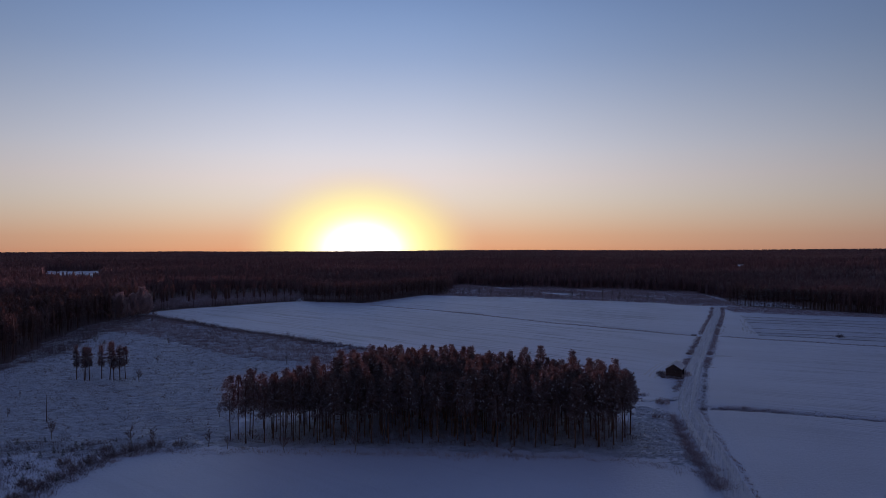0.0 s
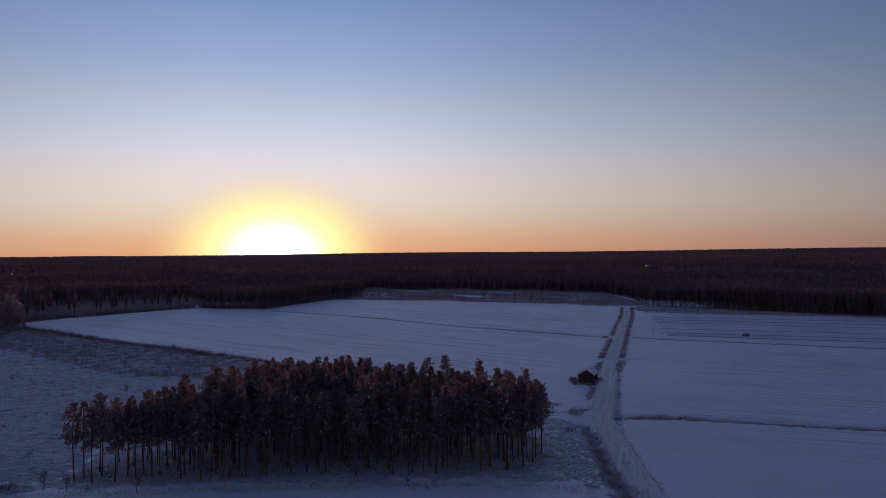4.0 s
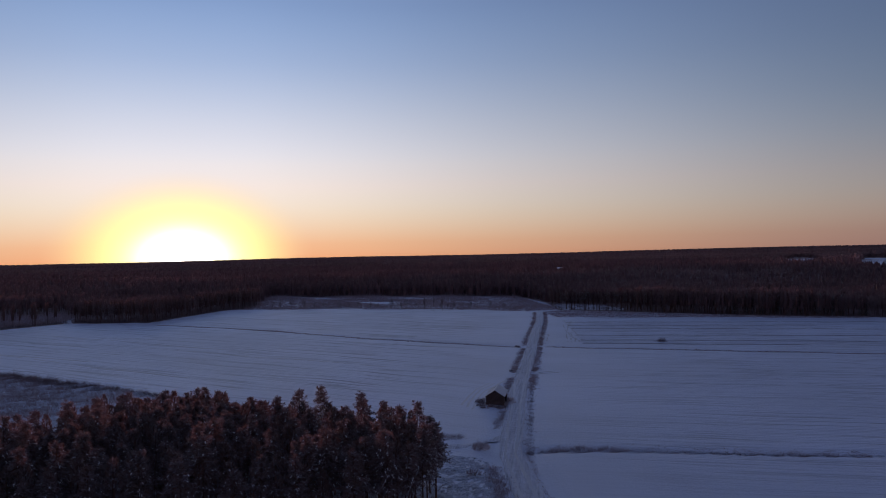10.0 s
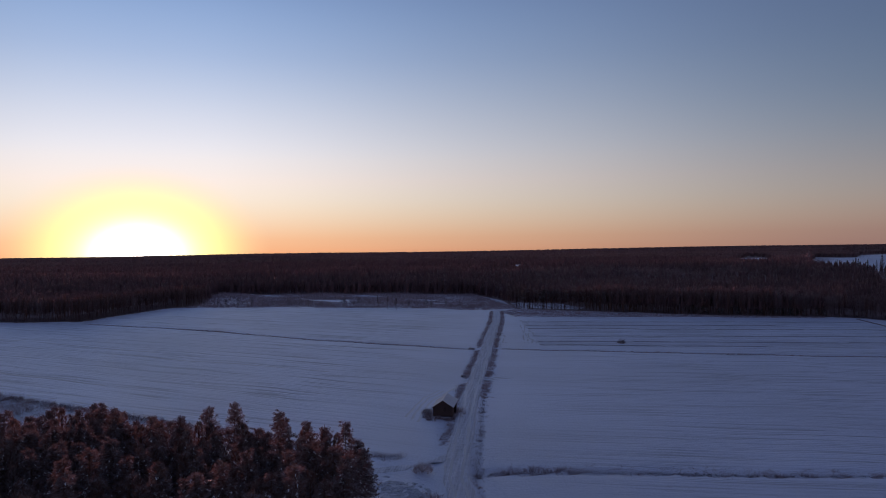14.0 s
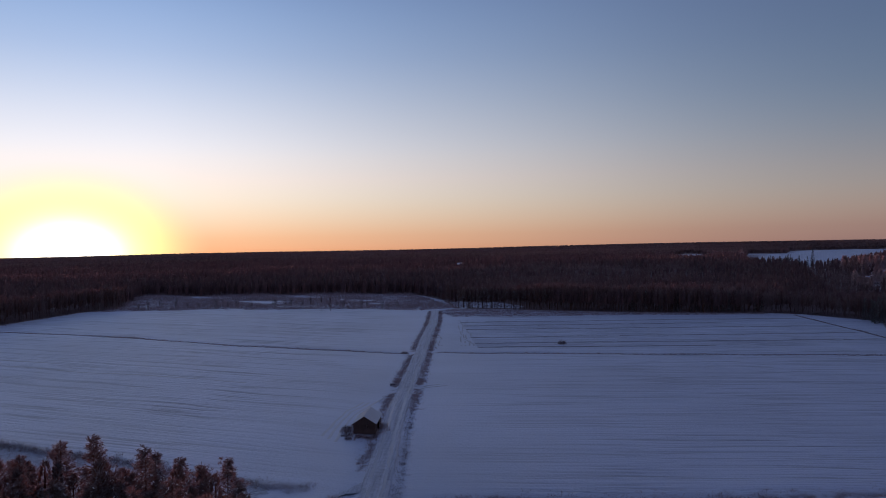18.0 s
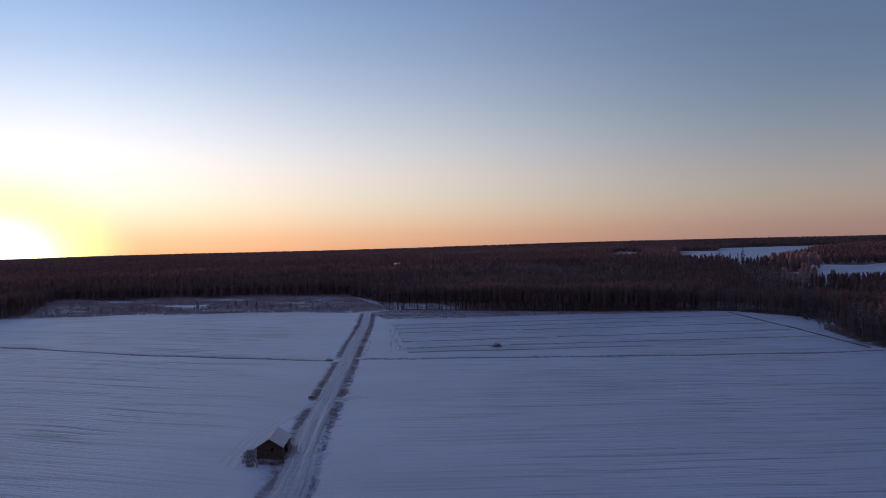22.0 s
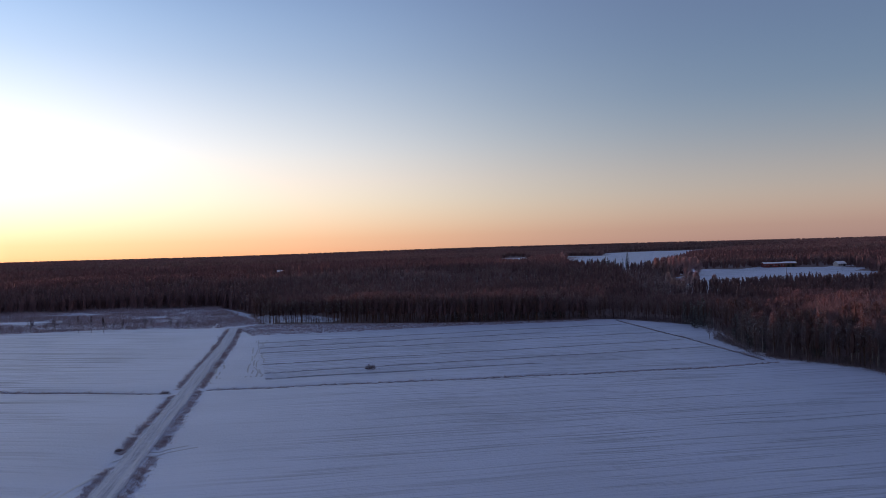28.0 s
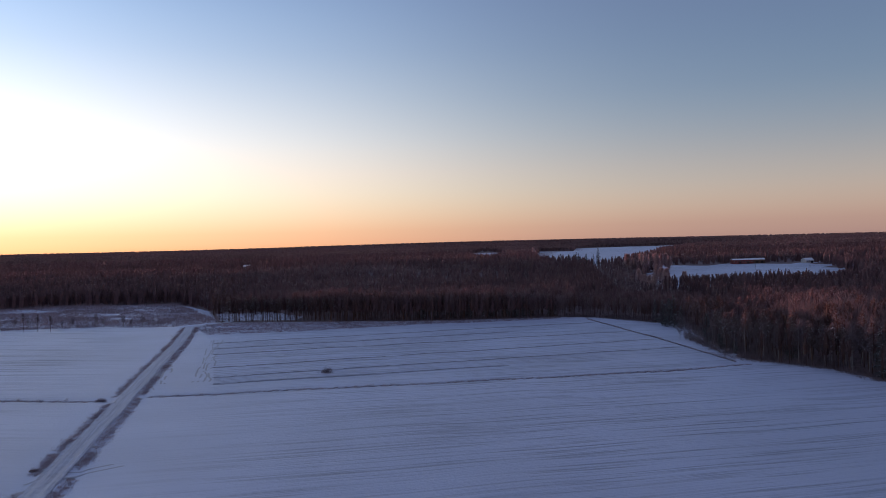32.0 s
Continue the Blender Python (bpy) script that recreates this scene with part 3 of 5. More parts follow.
def broken(line, mean, gap, seed):
    """Runs along a line with gaps between them."""
    rnd = random.Random(seed)
    pts, runs, i = along(line, 1.0), [], 0
    while i < len(pts) - 3:
        n = max(3, int(rnd.expovariate(1 / mean)))
        runs.append([p[:2] for p in pts[i : i + n : 2]])
        i += n + int(rnd.uniform(0.3, 1.7) * gap)
    return [r for r in runs if len(r) > 1]


BARN_ARCS = [[(119.9, 214.7), (124, 222), (132, 235), (140, 244), (147, 251)], [(119.4, 217.5), (124, 225), (132, 237.5), (140, 246)], [(119, 220), (124, 227.5), (132, 239.5), (139, 247)]]
# tyre marks where machines turned beside the striped field and at the crossing
def weaving(a, b, swing, bends, phase):
    """A line that weaves from a to b."""
    d = math.hypot(b[0] - a[0], b[1] - a[1])
    nx, ny = -(b[1] - a[1]) / d, (b[0] - a[0]) / d
    k = [swing * math.sin(phase + bends * 6.2832 * i / 24) + 0.4 * swing * math.sin(2.7 * bends * 6.2832 * i / 24 + 2 * phase) for i in range(25)]
    return [(a[0] + (b[0] - a[0]) * i / 24 + nx * k[i], a[1] + (b[1] - a[1]) * i / 24 + ny * k[i]) for i in range(25)]


TURNING = [weaving((x + 1.25 * k, y - 0.6 * k), (u + 1.25 * k, v - 0.6 * k), 0.3 + 0.1 * k, 1.5 + 0.6 * k, k + x) for x, y, u, v in ((204, 336, 254, 436), (215, 331, 270, 430)) for k in range(4)]
# the turning marks use the darker snow, groove shade in its colour
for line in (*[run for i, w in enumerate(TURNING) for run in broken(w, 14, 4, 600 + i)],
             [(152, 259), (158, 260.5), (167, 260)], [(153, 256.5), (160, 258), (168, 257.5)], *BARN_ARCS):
    tagged(new("tyre_mark", ribbon("tyre_mark", line, [(-0.32, -0.03), (-0.2, 0.045), (0, 0.015), (0.2, 0.045), (0.32, -0.03)], 1.2, SHADED_SNOW if line not in BARN_ARCS else RUT_SNOW)), "tyre mark pressed into the snow", "track", kind="structure")


FIELD_LINES = [[(-45, 406), (-21, 383), (9, 346), (35, 312), (60, 284)], [(1, 432), (27, 405), (50, 378), (75, 349)], [(-39, 403), (-2, 362), (30, 330)], [(60, 352), (82, 327), (107, 302), (122, 285)], [(20, 300), (44, 273), (62, 252)]]


FURROW = [(-0.5, -0.03), (-0.25, 0.16), (0.0, 0.24), (0.25, 0.15), (0.5, -0.03)]
BANK = [(-1.0, -0.05), (-0.7, 0.1), (-0.45, 0.14), (-0.3, 0.02), (0.3, 0.02), (0.5, 0.1), (0.8, -0.05)]
for i, line in enumerate(STRIPES):
    furrow = new("furrow")
    tagged(furrow, "open ploughed furrow, its shade put into dark soil and stubble", "furrow", kind="structure")
    part("snow_bank", ribbon("snow_bank", line, BANK, 1.5, SHADED_SNOW), furrow, "low bank of turned snow, darkened for the furrow's shade")
    # dark ridges: soil, with the furrow's shade put into their colour
    for j, run in enumerate(broken(line, 34, 3, 400 + i)):
        part("soil_ridge", ribbon("soil_ridge", run, FURROW, 1.5, SOIL_SHADE), furrow)


# ---- trees ----
class Soup:
    """Loose triangles with a material slot each."""

    def __init__(self):
        self.v, self.s = [], []

    def tri(self, a, b, c, slot=0):
        self.v += [a, b, c]
        self.s.append(slot)

    def blade(self, at, way, length, width, slot=0, rnd=random):
        way = way.normalized()
        side = way.cross(Vector((rnd.uniform(-1, 1), rnd.uniform(-1, 1), rnd.uniform(-1, 1))))
        if side.length < 1e-3:
            side = Vector((1, 0, 0))
        side = side.normalized() * (width / 2)
        self.tri(at - side, at + side, at + way * length, slot)

    def stick(self, a, b, ra, rb, slot=0, n=3):
        way = (b - a).normalized()
        u = way.orthogonal().normalized()
        w = way.cross(u)
        ring = [u * math.cos(6.2832 * i / n) + w * math.sin(6.2832 * i / n) for i in range(n)]
        for i in range(n):
            p, q = ring[i], ring[(i + 1) % n]
            self.tri(a + p * ra, a + q * ra, b + q * rb, slot)
            self.tri(a + p * ra, b + q * rb, b + p * rb, slot)

    def mesh(self, name, mats):
        v = np.array([tuple(p) for p in self.v], np.float32)
        return mesh_of(name, v, np.arange(len(v)).reshape(-1, 3), mats, self.s)


def trunk_mesh(name, h, r0, mat, rnd, bend=0.25, top=0.03, n=8, rings=9):
    verts, faces = [], []
    px, py = rnd.uniform(-bend, bend), rnd.uniform(-bend, bend)
    line = []
    for i in range(rings):
        u = i / (rings - 1)
        r = r0 * (1 - u) ** 0.8 + top * u + (0.05 * math.exp(-u * 25))
        c = Vector((px * math.sin(u * 2.6), py * math.sin(u * 3.1), u * h - (0.3 if i == 0 else 0)))
        line.append(c)
        for j in range(n):
            a = 6.2832 * j / n
            rr = r * (1 + 0.08 * math.sin(3 * a + i))
            verts.append((c.x + rr * math.cos(a), c.y + rr * math.sin(a), c.z))
    for i in range(rings - 1):
        for j in range(n):
            faces.append((i * n + j, i * n + (j + 1) % n, (i + 1) * n + (j + 1) % n, (i + 1) * n + j))
    return mesh_of(name, verts, faces, [mat], smooth=True), line


def on_line(line, u):
    f = min(max(u, 0), 1) * (len(line) - 1)
    i = min(int(f), len(line) - 2)
    return line[i].lerp(line[i + 1], f - i)


def make_pine(seed, h, low=0.45, wide=1.7, rich=1.0):
    """A Scots pine: bare lower trunk, ragged crown of needle tufts, some with snow."""
    rnd = random.Random(seed)
    tree = new("pine_tree")
    tm, line = trunk_mesh("trunk", h * 0.98, 0.115, PINE_BARK, rnd)
    part("trunk", tm, tree)
    s = Soup()
    z = h * low
    while z < h * 0.97:
        u = (z - h * low) / (h * (1 - low))
        reach = wide * (min(1, 0.6 + 1.6 * u) if u < 0.25 else (1.0 - (u - 0.25) / 0.75) ** 0.85) * (0.92 + 0.16 * math.sin(z * 2.3 + seed)) + 0.12
        for _ in range(round(rnd.choice((5, 6, 6, 7)) * (0.5 + 0.5 * rich))):
            a = rnd.uniform(0, 6.2832)
            length = reach * rnd.uniform(0.55, 1.15)
            lift = -0.42 + 0.9 * u + rnd.uniform(-0.18, 0.18)
            root = on_line(line, z / (h * 0.98)) + Vector((0, 0, rnd.uniform(-0.2, 0.2)))
            way = Vector((math.cos(a), math.sin(a), lift)).normalized()
            end = root + way * length + Vector((0, 0, 0.16 * length * length * (u - 0.45)))
            s.stick(root, end, 0.03, 0.008, 1)
            k = max(2, int(length / (0.34 if rich == 1 else 0.48)))
            for i in range(k):
                at = root.lerp(end, 0.3 + 0.7 * (i + 1) / k) + Vector([rnd.gauss(0, 0.13) for _ in "xyz"])
                for _ in range(17 if rich == 1 else 8):
                    w = way * 0.8 + Vector((rnd.gauss(0, 0.55), rnd.gauss(0, 0.55), rnd.gauss(0.1, 0.4)))
                    s.blade(at + Vector([rnd.gauss(0, 0.1) for _ in "xyz"]), w, rnd.uniform(0.18, 0.4) * (2 - rich), rnd.uniform(0.05, 0.095) * (3 - 2 * rich), 0, rnd)
                if rnd.random() < 0.42 * (1.1 - u):
                    for _ in range(2):
                        w = Vector((way.x + rnd.gauss(0, 0.3), way.y + rnd.gauss(0, 0.3), rnd.uniform(-0.8, -0.2))).normalized()
                        side = Vector((-w.y, w.x, 0)).normalized() * rnd.uniform(0.045, 0.09)
                        p = at + Vector((0, 0, 0.1))
                        s.tri(p - side, p + side, p + w * rnd.uniform(0.25, 0.55), 2)
        z += rnd.uniform(0.34, 0.54)
    # the leading shoot
    for i in range(16):
        at = on_line(line, 0.93 + 0.07 * i / 15)
        a = rnd.uniform(0, 6.2832)
        s.blade(at, Vector((math.cos(a) * 0.6, math.sin(a) * 0.6, 1)), rnd.uniform(0.25, 0.5), 0.09, 0, rnd)
    # dense dark inner shoots
    for _ in range(int(300 * (0.4 + 0.6 * rich))):
        u = rnd.random() ** 1.2
        q = wide * (1.0 - 0.85 * u) * 0.55 * math.sqrt(rnd.random())
        a = rnd.uniform(0, 6.2832)
        at = on_line(line, low + (1 - low) * u * 0.95) + Vector((q * math.cos(a), q * math.sin(a), 0))
        s.blade(at, Vector((math.cos(a), math.sin(a), rnd.uniform(-0.5, 0.9))), rnd.uniform(0.4, 0.8), rnd.uniform(0.14, 0.26), 0, rnd)
    for _ in range(7):
        z = h * rnd.uniform(0.15, low)
        a = rnd.uniform(0, 6.2832)
        p = on_line(line, z / h)
        s.stick(p, p + Vector((math.cos(a), math.sin(a), rnd.uniform(-0.4, 0.1))) * rnd.uniform(0.3, 1.0), 0.02, 0.006, 1)
    part("crown", s.mesh("crown", [NEEDLES, PINE_BARK, SNOW_CAP]), tree, "dark needle crown dusted with snow")
    return tree


def make_spruce(seed, h, wide=1.9):
    rnd = random.Random(seed)
    tree = new("spruce_tree")
    small = min(1.0, 0.3 + h / 14)
    tm, line = trunk_mesh("trunk", h * 0.98, 0.16 * small, PINE_BARK, rnd, 0.06)
    part("trunk", tm, tree)
    s = Soup()
    z = h * 0.08
    while z < h:
        u = z / h
        reach = wide * (1 - u) ** 0.8 + 0.12
        for _ in range(6):
            a = rnd.uniform(0, 6.2832)
            length = reach * rnd.uniform(0.65, 1.1)
            root = on_line(line, u)
            way = Vector((math.cos(a), math.sin(a), -0.35 + 0.7 * u)).normalized()
            end = root + way * length
            k = max(2, int(length / (0.35 * small)))
            for i in range(k):
                at = root.lerp(end, (i + 1) / k)
                for _ in range(6):
                    w = way + Vector((rnd.gauss(0, 0.5), rnd.gauss(0, 0.5), rnd.gauss(-0.25, 0.35)))
                    s.blade(at, w, rnd.uniform(0.25, 0.5) * small, rnd.uniform(0.12, 0.2) * small, 0, rnd)
                if rnd.random() < 0.22:
                    side = Vector((-way.y, way.x, 0)).normalized() * 0.1
                    p = at + Vector((0, 0, 0.1))
                    s.tri(p - side, p + side, p + way * 0.45, 1)
        z += rnd.uniform(0.35, 0.5) * small
    part("crown", s.mesh("crown", [SPRUCE_NEEDLES, SNOW_CAP]), tree, "dark conical needle crown with snow")
    return tree


def make_birch(seed, h, limbs=26, fine=34, broad=1.0, low=0.28, reach=1.0):
    rnd = random.Random(seed)
    tree = new("birch_tree")
    tm, line = trunk_mesh("trunk", h * 0.95, 0.11, BIRCH_BARK, rnd, 0.35)
    part("trunk", tm, tree)
    s = Soup()
    for i in range(limbs):
        u = rnd.uniform(low, 0.97)
        a = rnd.uniform(0, 6.2832)
        root = on_line(line, u)
        length = ((1 - u) * h * 0.28 + rnd.uniform(0.5, 1.3)) * reach
        way = Vector((math.cos(a), math.sin(a), rnd.uniform(0.9, 1.8))).normalized()
        end = root + way * length
        s.stick(root, end, 0.03, 0.008, 0)
        for _ in range(fine):
            at = root.lerp(end, rnd.uniform(0.2, 1))
            w = way + Vector((rnd.gauss(0, 0.55), rnd.gauss(0, 0.55), rnd.gauss(0.1, 0.4)))
            s.blade(at, w, rnd.uniform(0.4, 0.95), rnd.uniform(0.04, 0.09) * broad, 0, rnd)
    part("crown", s.mesh("crown", [FROSTED_TWIGS if broad > 1 else TWIGS]), tree, "bare frosted twigs")
    return tree


PINES = [make_pine(100 + i, h, low, w) for i, (h, low, w) in enumerate(((13.9, 0.50, 2.4), (13.0, 0.54, 2.1), (14.4, 0.48, 2.6), (12.2, 0.50, 2.1), (13.4, 0.55, 2.3),
                                                                         (14.0, 0.46, 2.6), (12.6, 0.46, 2.3), (11.2, 0.48, 2.0), (13.6, 0.52, 2.3)))]
EDGE_PINES = [make_pine(150 + i, h, low, w, 0.65) for i, (h, low, w) in enumerate(((13.2, 0.44, 2.1), (12.2, 0.50, 1.9), (13.6, 0.40, 2.3), (11.4, 0.46, 1.9), (12.8, 0.52, 2.0)))]
SEED_PINES = [make_pine(170 + i, h, low, 1.25, 0.65) for i, (h, low) in enumerate(((9.8, 0.45), (9.0, 0.5), (9.4, 0.42)))]
STEM_PINES = [make_pine(180 + i, h, 0.66, 0.85, 0.5) for i, h in enumerate((12.5, 11.0))]
for t in SEED_PINES + STEM_PINES:
    tagged(t, "slender seed pine standing alone on the cleared ground", "tree", "seed pines")
SPRUCES = [make_spruce(200 + i, h, w) for i, (h, w) in enumerate(((12.5, 2.1), (10.5, 1.8), (8.0, 1.6)))]
BIRCHES = [make_birch(300 + i, h) for i, h in enumerate((12.0, 10.5, 9.0, 11.2))]
FARM_BIRCHES = [make_birch(340 + i, h, 130, 26, 6.0, 0.03, 1.35) for i, h in enumerate((12.5, 11.0))]
for t in FARM_BIRCHES:
    tagged(t, "broad frosted birch beside the farm field", "tree", "farm birches")
SAPLING = [make_spruce(230, 2.4, 0.75), make_birch(330, 3.6, 12, 16), make_birch(331, 2.6, 9, 14)]
for t in PINES:
    tagged(t, "tall Scots pine with bare trunk and snow-dusted crown", "tree", "pines of the grove")
for t in EDGE_PINES:
    tagged(t, "snow-dusted pine at the edge of the wood", "tree", "pines at the wood's edge")
for t in SPRUCES:
    tagged(t, "dark spruce with drooping snowy boughs at the wood's edge", "tree", "spruces at the wood's edge")
for t in BIRCHES:
    tagged(t, "bare birch with frosted twigs at the wood's edge", "tree", "birches at the wood's edge")
tagged(SAPLING[0], "small young spruce standing in snow", "tree", "saplings")
for t in SAPLING[1:]:
    t.name = "birch_sapling"
    tagged(t, "thin bare birch sapling with frosted twigs", "tree", "saplings")
SAPLING[0].name = "spruce_sapling"
UNUSED = set(PINES + EDGE_PINES + SEED_PINES + STEM_PINES + SPRUCES + BIRCHES + FARM_BIRCHES + SAPLING)


def plant(model, x, y, scale=1.0, rnd=random, label="", group=""):
    m = Matrix.Translation((x, y, at_ground(x, y) - 0.1)) @ pose(0, 0, 0, rnd.uniform(-1.5, 1.5), rnd.uniform(-1.5, 1.5), rnd.uniform(0, 360)) @ Matrix.Diagonal((scale, scale, scale * rnd.uniform(0.96, 1.05), 1))
    if model in UNUSED:
        UNUSED.discard(model)
        model.matrix_basis = m
        ob = model
    else:
        keep = model.scale.copy()
        model.scale = (1, 1, 1)
        ob = copy_thing(model, m)
        model.scale = keep
    if label:
        tagged(ob, label, group=group)
    return ob


def scatter(poly, gap, rnd, tries=60):
    """Points in a polygon that keep a gap between them."""
    xs, ys = zip(*poly)
    pts, cells = [], {}
    area = (max(xs) - min(xs)) * (max(ys) - min(ys))
    for _ in range(int(area / gap / gap * 6)):
        x, y = rnd.uniform(min(xs), max(xs)), rnd.uniform(min(ys), max(ys))
        c = (int(x // gap), int(y // gap))
        if any(math.hypot(x - a, y - b) < gap for i in (-1, 0, 1) for j in (-1, 0, 1) for a, b in cells.get((c[0] + i, c[1] + j), ())):
            continue
        if inside(np.array([x]), np.array([y]), poly)[0]:
            cells.setdefault(c, []).append((x, y))
            pts.append((x, y))
    return pts


# the pine grove between the near field and the big one
rnd = random.Random(11)
for x, y in scatter(GROVE, 2.95, rnd):
    plant(rnd.choice(PINES), x, y, rnd.uniform(0.88, 1.02) * (0.9 if x < 25 else 0.9 if y > 183 else 1.0), rnd)
# seed pines on the clearing, in two clumps
for x, y in ((-36.5, 212), (-34.8, 213), (-33.2, 211.5), (-34, 210), (-30.4, 212), (-28.6, 212.5), (-27, 210.5), (-25.6, 211), (-24.8, 213)):
    plant(rnd.choice(SEED_PINES), x, y + 1.5, rnd.uniform(0.85, 1.05), rnd)

# ---- woodland ----
def tree_kinds(seed, count, blades, trunk, rings_, sides, slim=1.0, fine=1.0):
    """Simple conifers as triangle arrays in units of their height: a lumpy rounded crown with ragged shoots round it."""
    out = []
    for k in range(count):
        rnd = random.Random(seed + k)
        s = Soup()
        low = rnd.uniform(0.26, 0.42) if trunk else 0.04
        if trunk:
            s.stick(Vector((0, 0, -0.03)), Vector((0, 0, 0.9)), 0.011, 0.004, 1)
        r = rnd.uniform(0.12, 0.165) * slim
        tilt = Vector((rnd.uniform(-0.02, 0.02), rnd.uniform(-0.02, 0.02), 0))
        levels = []
        for u, q in rings_:
            c = tilt * u + Vector((0, 0, low + (1 - low) * u))
            levels.append([c + Vector((r * q * rnd.uniform(0.7, 1.2) * math.cos(6.2832 * (i + 0.5 * u) / sides), r * q * rnd.uniform(0.7, 1.2) * math.sin(6.2832 * (i + 0.5 * u) / sides), rnd.uniform(-0.03, 0.03))) for i in range(sides)])
        for a, b in zip(levels, levels[1:]):
            for i in range(sides):
                m = (i + 1) % sides
                s.tri(a[i], a[m], b[m], 0)
                s.tri(a[i], b[m], b[i], 0)
        for i in range(sides):
            s.tri(levels[-1][i], levels[-1][(i + 1) % sides], tilt + Vector((0, 0, 0.98)), 0)
        for i in range(blades):
            u = rnd.random() ** 0.75
            a = rnd.uniform(0, 6.2832)
            q = r * (1.0 - u ** 2.0) ** 0.7 * 0.85 + 0.006
            at = tilt * u + Vector((0.75 * q * math.cos(a), 0.75 * q * math.sin(a), low + (1 - low) * u * 0.97))
            way = Vector((math.cos(a), math.sin(a), rnd.uniform(-0.3, 0.7) + 1.3 * u))
            s.blade(at, way, rnd.uniform(0.035, 0.085) * min(1.4, 0.4 + 0.6 * fine), rnd.uniform(0.025, 0.05) * fine, 0, rnd)
        out.append((np.array([tuple(p) for p in s.v], np.float32), np.array(s.s)))
    return out


def birch_kinds(seed, count, blades, thin=1.0):
    out = []
    for k in range(count):
        rnd = random.Random(seed + k)
        s = Soup()
        if blades > 20:
            s.stick(Vector((0, 0, -0.03)), Vector((0, 0, 0.8)), 0.01, 0.004, 2)
        for i in range(blades):
            u = rnd.random()
            z = 0.25 + 0.6 * u
            a = rnd.uniform(0, 6.2832)
            q = 0.1 * math.sin(3.0 * (0.12 + 0.8 * u))
            at = Vector((q * math.cos(a), q * math.sin(a), z))
            s.blade(at, Vector((0.5 * math.cos(a), 0.5 * math.sin(a), 1)), rnd.uniform(0.1, 0.2), rnd.uniform(0.018, 0.034) * thin if blades > 20 else rnd.uniform(0.06, 0.1), 2, rnd)
        out.append((np.array([tuple(p) for p in s.v], np.float32), np.array(s.s)))
    return out


def woodland(name, label, xs, ys, heights, kinds, pick, seed, broad):
    """Many simple trees in one mesh."""
    r = np.random.RandomState(seed)
    zs = sheet_height(xs, ys)
    turn = r.uniform(0, 6.28, len(xs))
    fat = r.uniform(0.85, 1.25, len(xs)) * broad
    V, S = [], []
    for k, (v, s) in enumerate(kinds):
        m = np.nonzero(pick == k)[0]
        if not len(m):
            continue
        c, d = np.cos(turn[m])[:, None], np.sin(turn[m])[:, None]
        h, f = heights[m][:, None], (heights[m] * fat[m])[:, None]
        x = (v[:, 0] * c - v[:, 1] * d) * f + xs[m][:, None]
        y = (v[:, 0] * d + v[:, 1] * c) * f + ys[m][:, None]
        z = v[:, 2] * h + zs[m][:, None]
        V.append(np.stack([x, y, z], -1).reshape(-1, 3))
        S.append(np.tile(s, len(m)))
    V, S = np.concatenate(V), np.concatenate(S)
    # the farthest kinds take the crown colour paled for haze
    me = mesh_of(name, V, np.arange(len(V)).reshape(-1, 3), [HAZED_WOOD if kinds is FAR_KINDS else NEEDLES if kinds is GROVE_KINDS else CLOSE_WOOD if kinds is CLOSE_KINDS else WOOD_FAR, PINE_BARK, TWIG_FAR], S)
    return tagged(new(name, me), label, "woodland", kind="stuff")


def rings(r0, r1, a0, a1, gap, seed, centre=(90, 100)):
    """Places between two distances and two headings, with gaps that grow with distance."""
    r = np.random.RandomState(seed)
    xs, ys, q = [], [], r0
    while q < r1:
        g = gap(q)
        n = int(q * radians(a1 - a0) / g)
        a = radians(a0) + (np.arange(n) + r.uniform(0, 1, n)) * radians(a1 - a0) / n
        d = q + r.uniform(-0.5, 0.5, n) * g
        xs.append(centre[0] + d * np.sin(a)); ys.append(centre[1] + d * np.cos(a))
        q += g
    return np.concatenate(xs), np.concatenate(ys)


def wooded(xs, ys):
    open_ = inside(xs, ys, OPEN) | inside(xs, ys, LAKE) | inside(xs, ys, FARM_FIELD) | inside(xs, ys, BACK_PATCH) | inside(xs, ys, HOUSE_YARD) | inside(xs, ys, TRUNK_GAP) | inside(xs, ys, EDGE)
    for (cx, cy), (a, b), turn in OPENINGS:
        u, v = np.cos(radians(turn)), np.sin(radians(turn))
        open_ |= (((xs - cx) * u + (ys - cy) * v) / a) ** 2 + (((ys - cy) * u - (xs - cx) * v) / b) ** 2 < 1
    open_ |= inside(xs, ys, LEFT_SCRUB)
    open_ |= to_line(xs, ys, [(655, 420), (690, 388), (715, 360), (752, 340), (778, 305)]) < 9
    open_ |= to_line(xs, ys, [(5, 492), (2, 510), (-10, 530), (-14, 560)]) < 4
    return ~open_


def stand(xs, ys, seed, conifers, birches, share):
    """Which kind stands where: birches in drifts."""
    r = np.random.RandomState(seed)
    drift = wave(xs, ys, 0.02, 31) * 0.5 + wave(xs, ys, 0.006, 32) * 0.4 + r.normal(0, 0.45, len(xs))
    birch = drift > share
    return np.where(birch, conifers + r.randint(0, birches, len(xs)), r.randint(0, conifers, len(xs)))


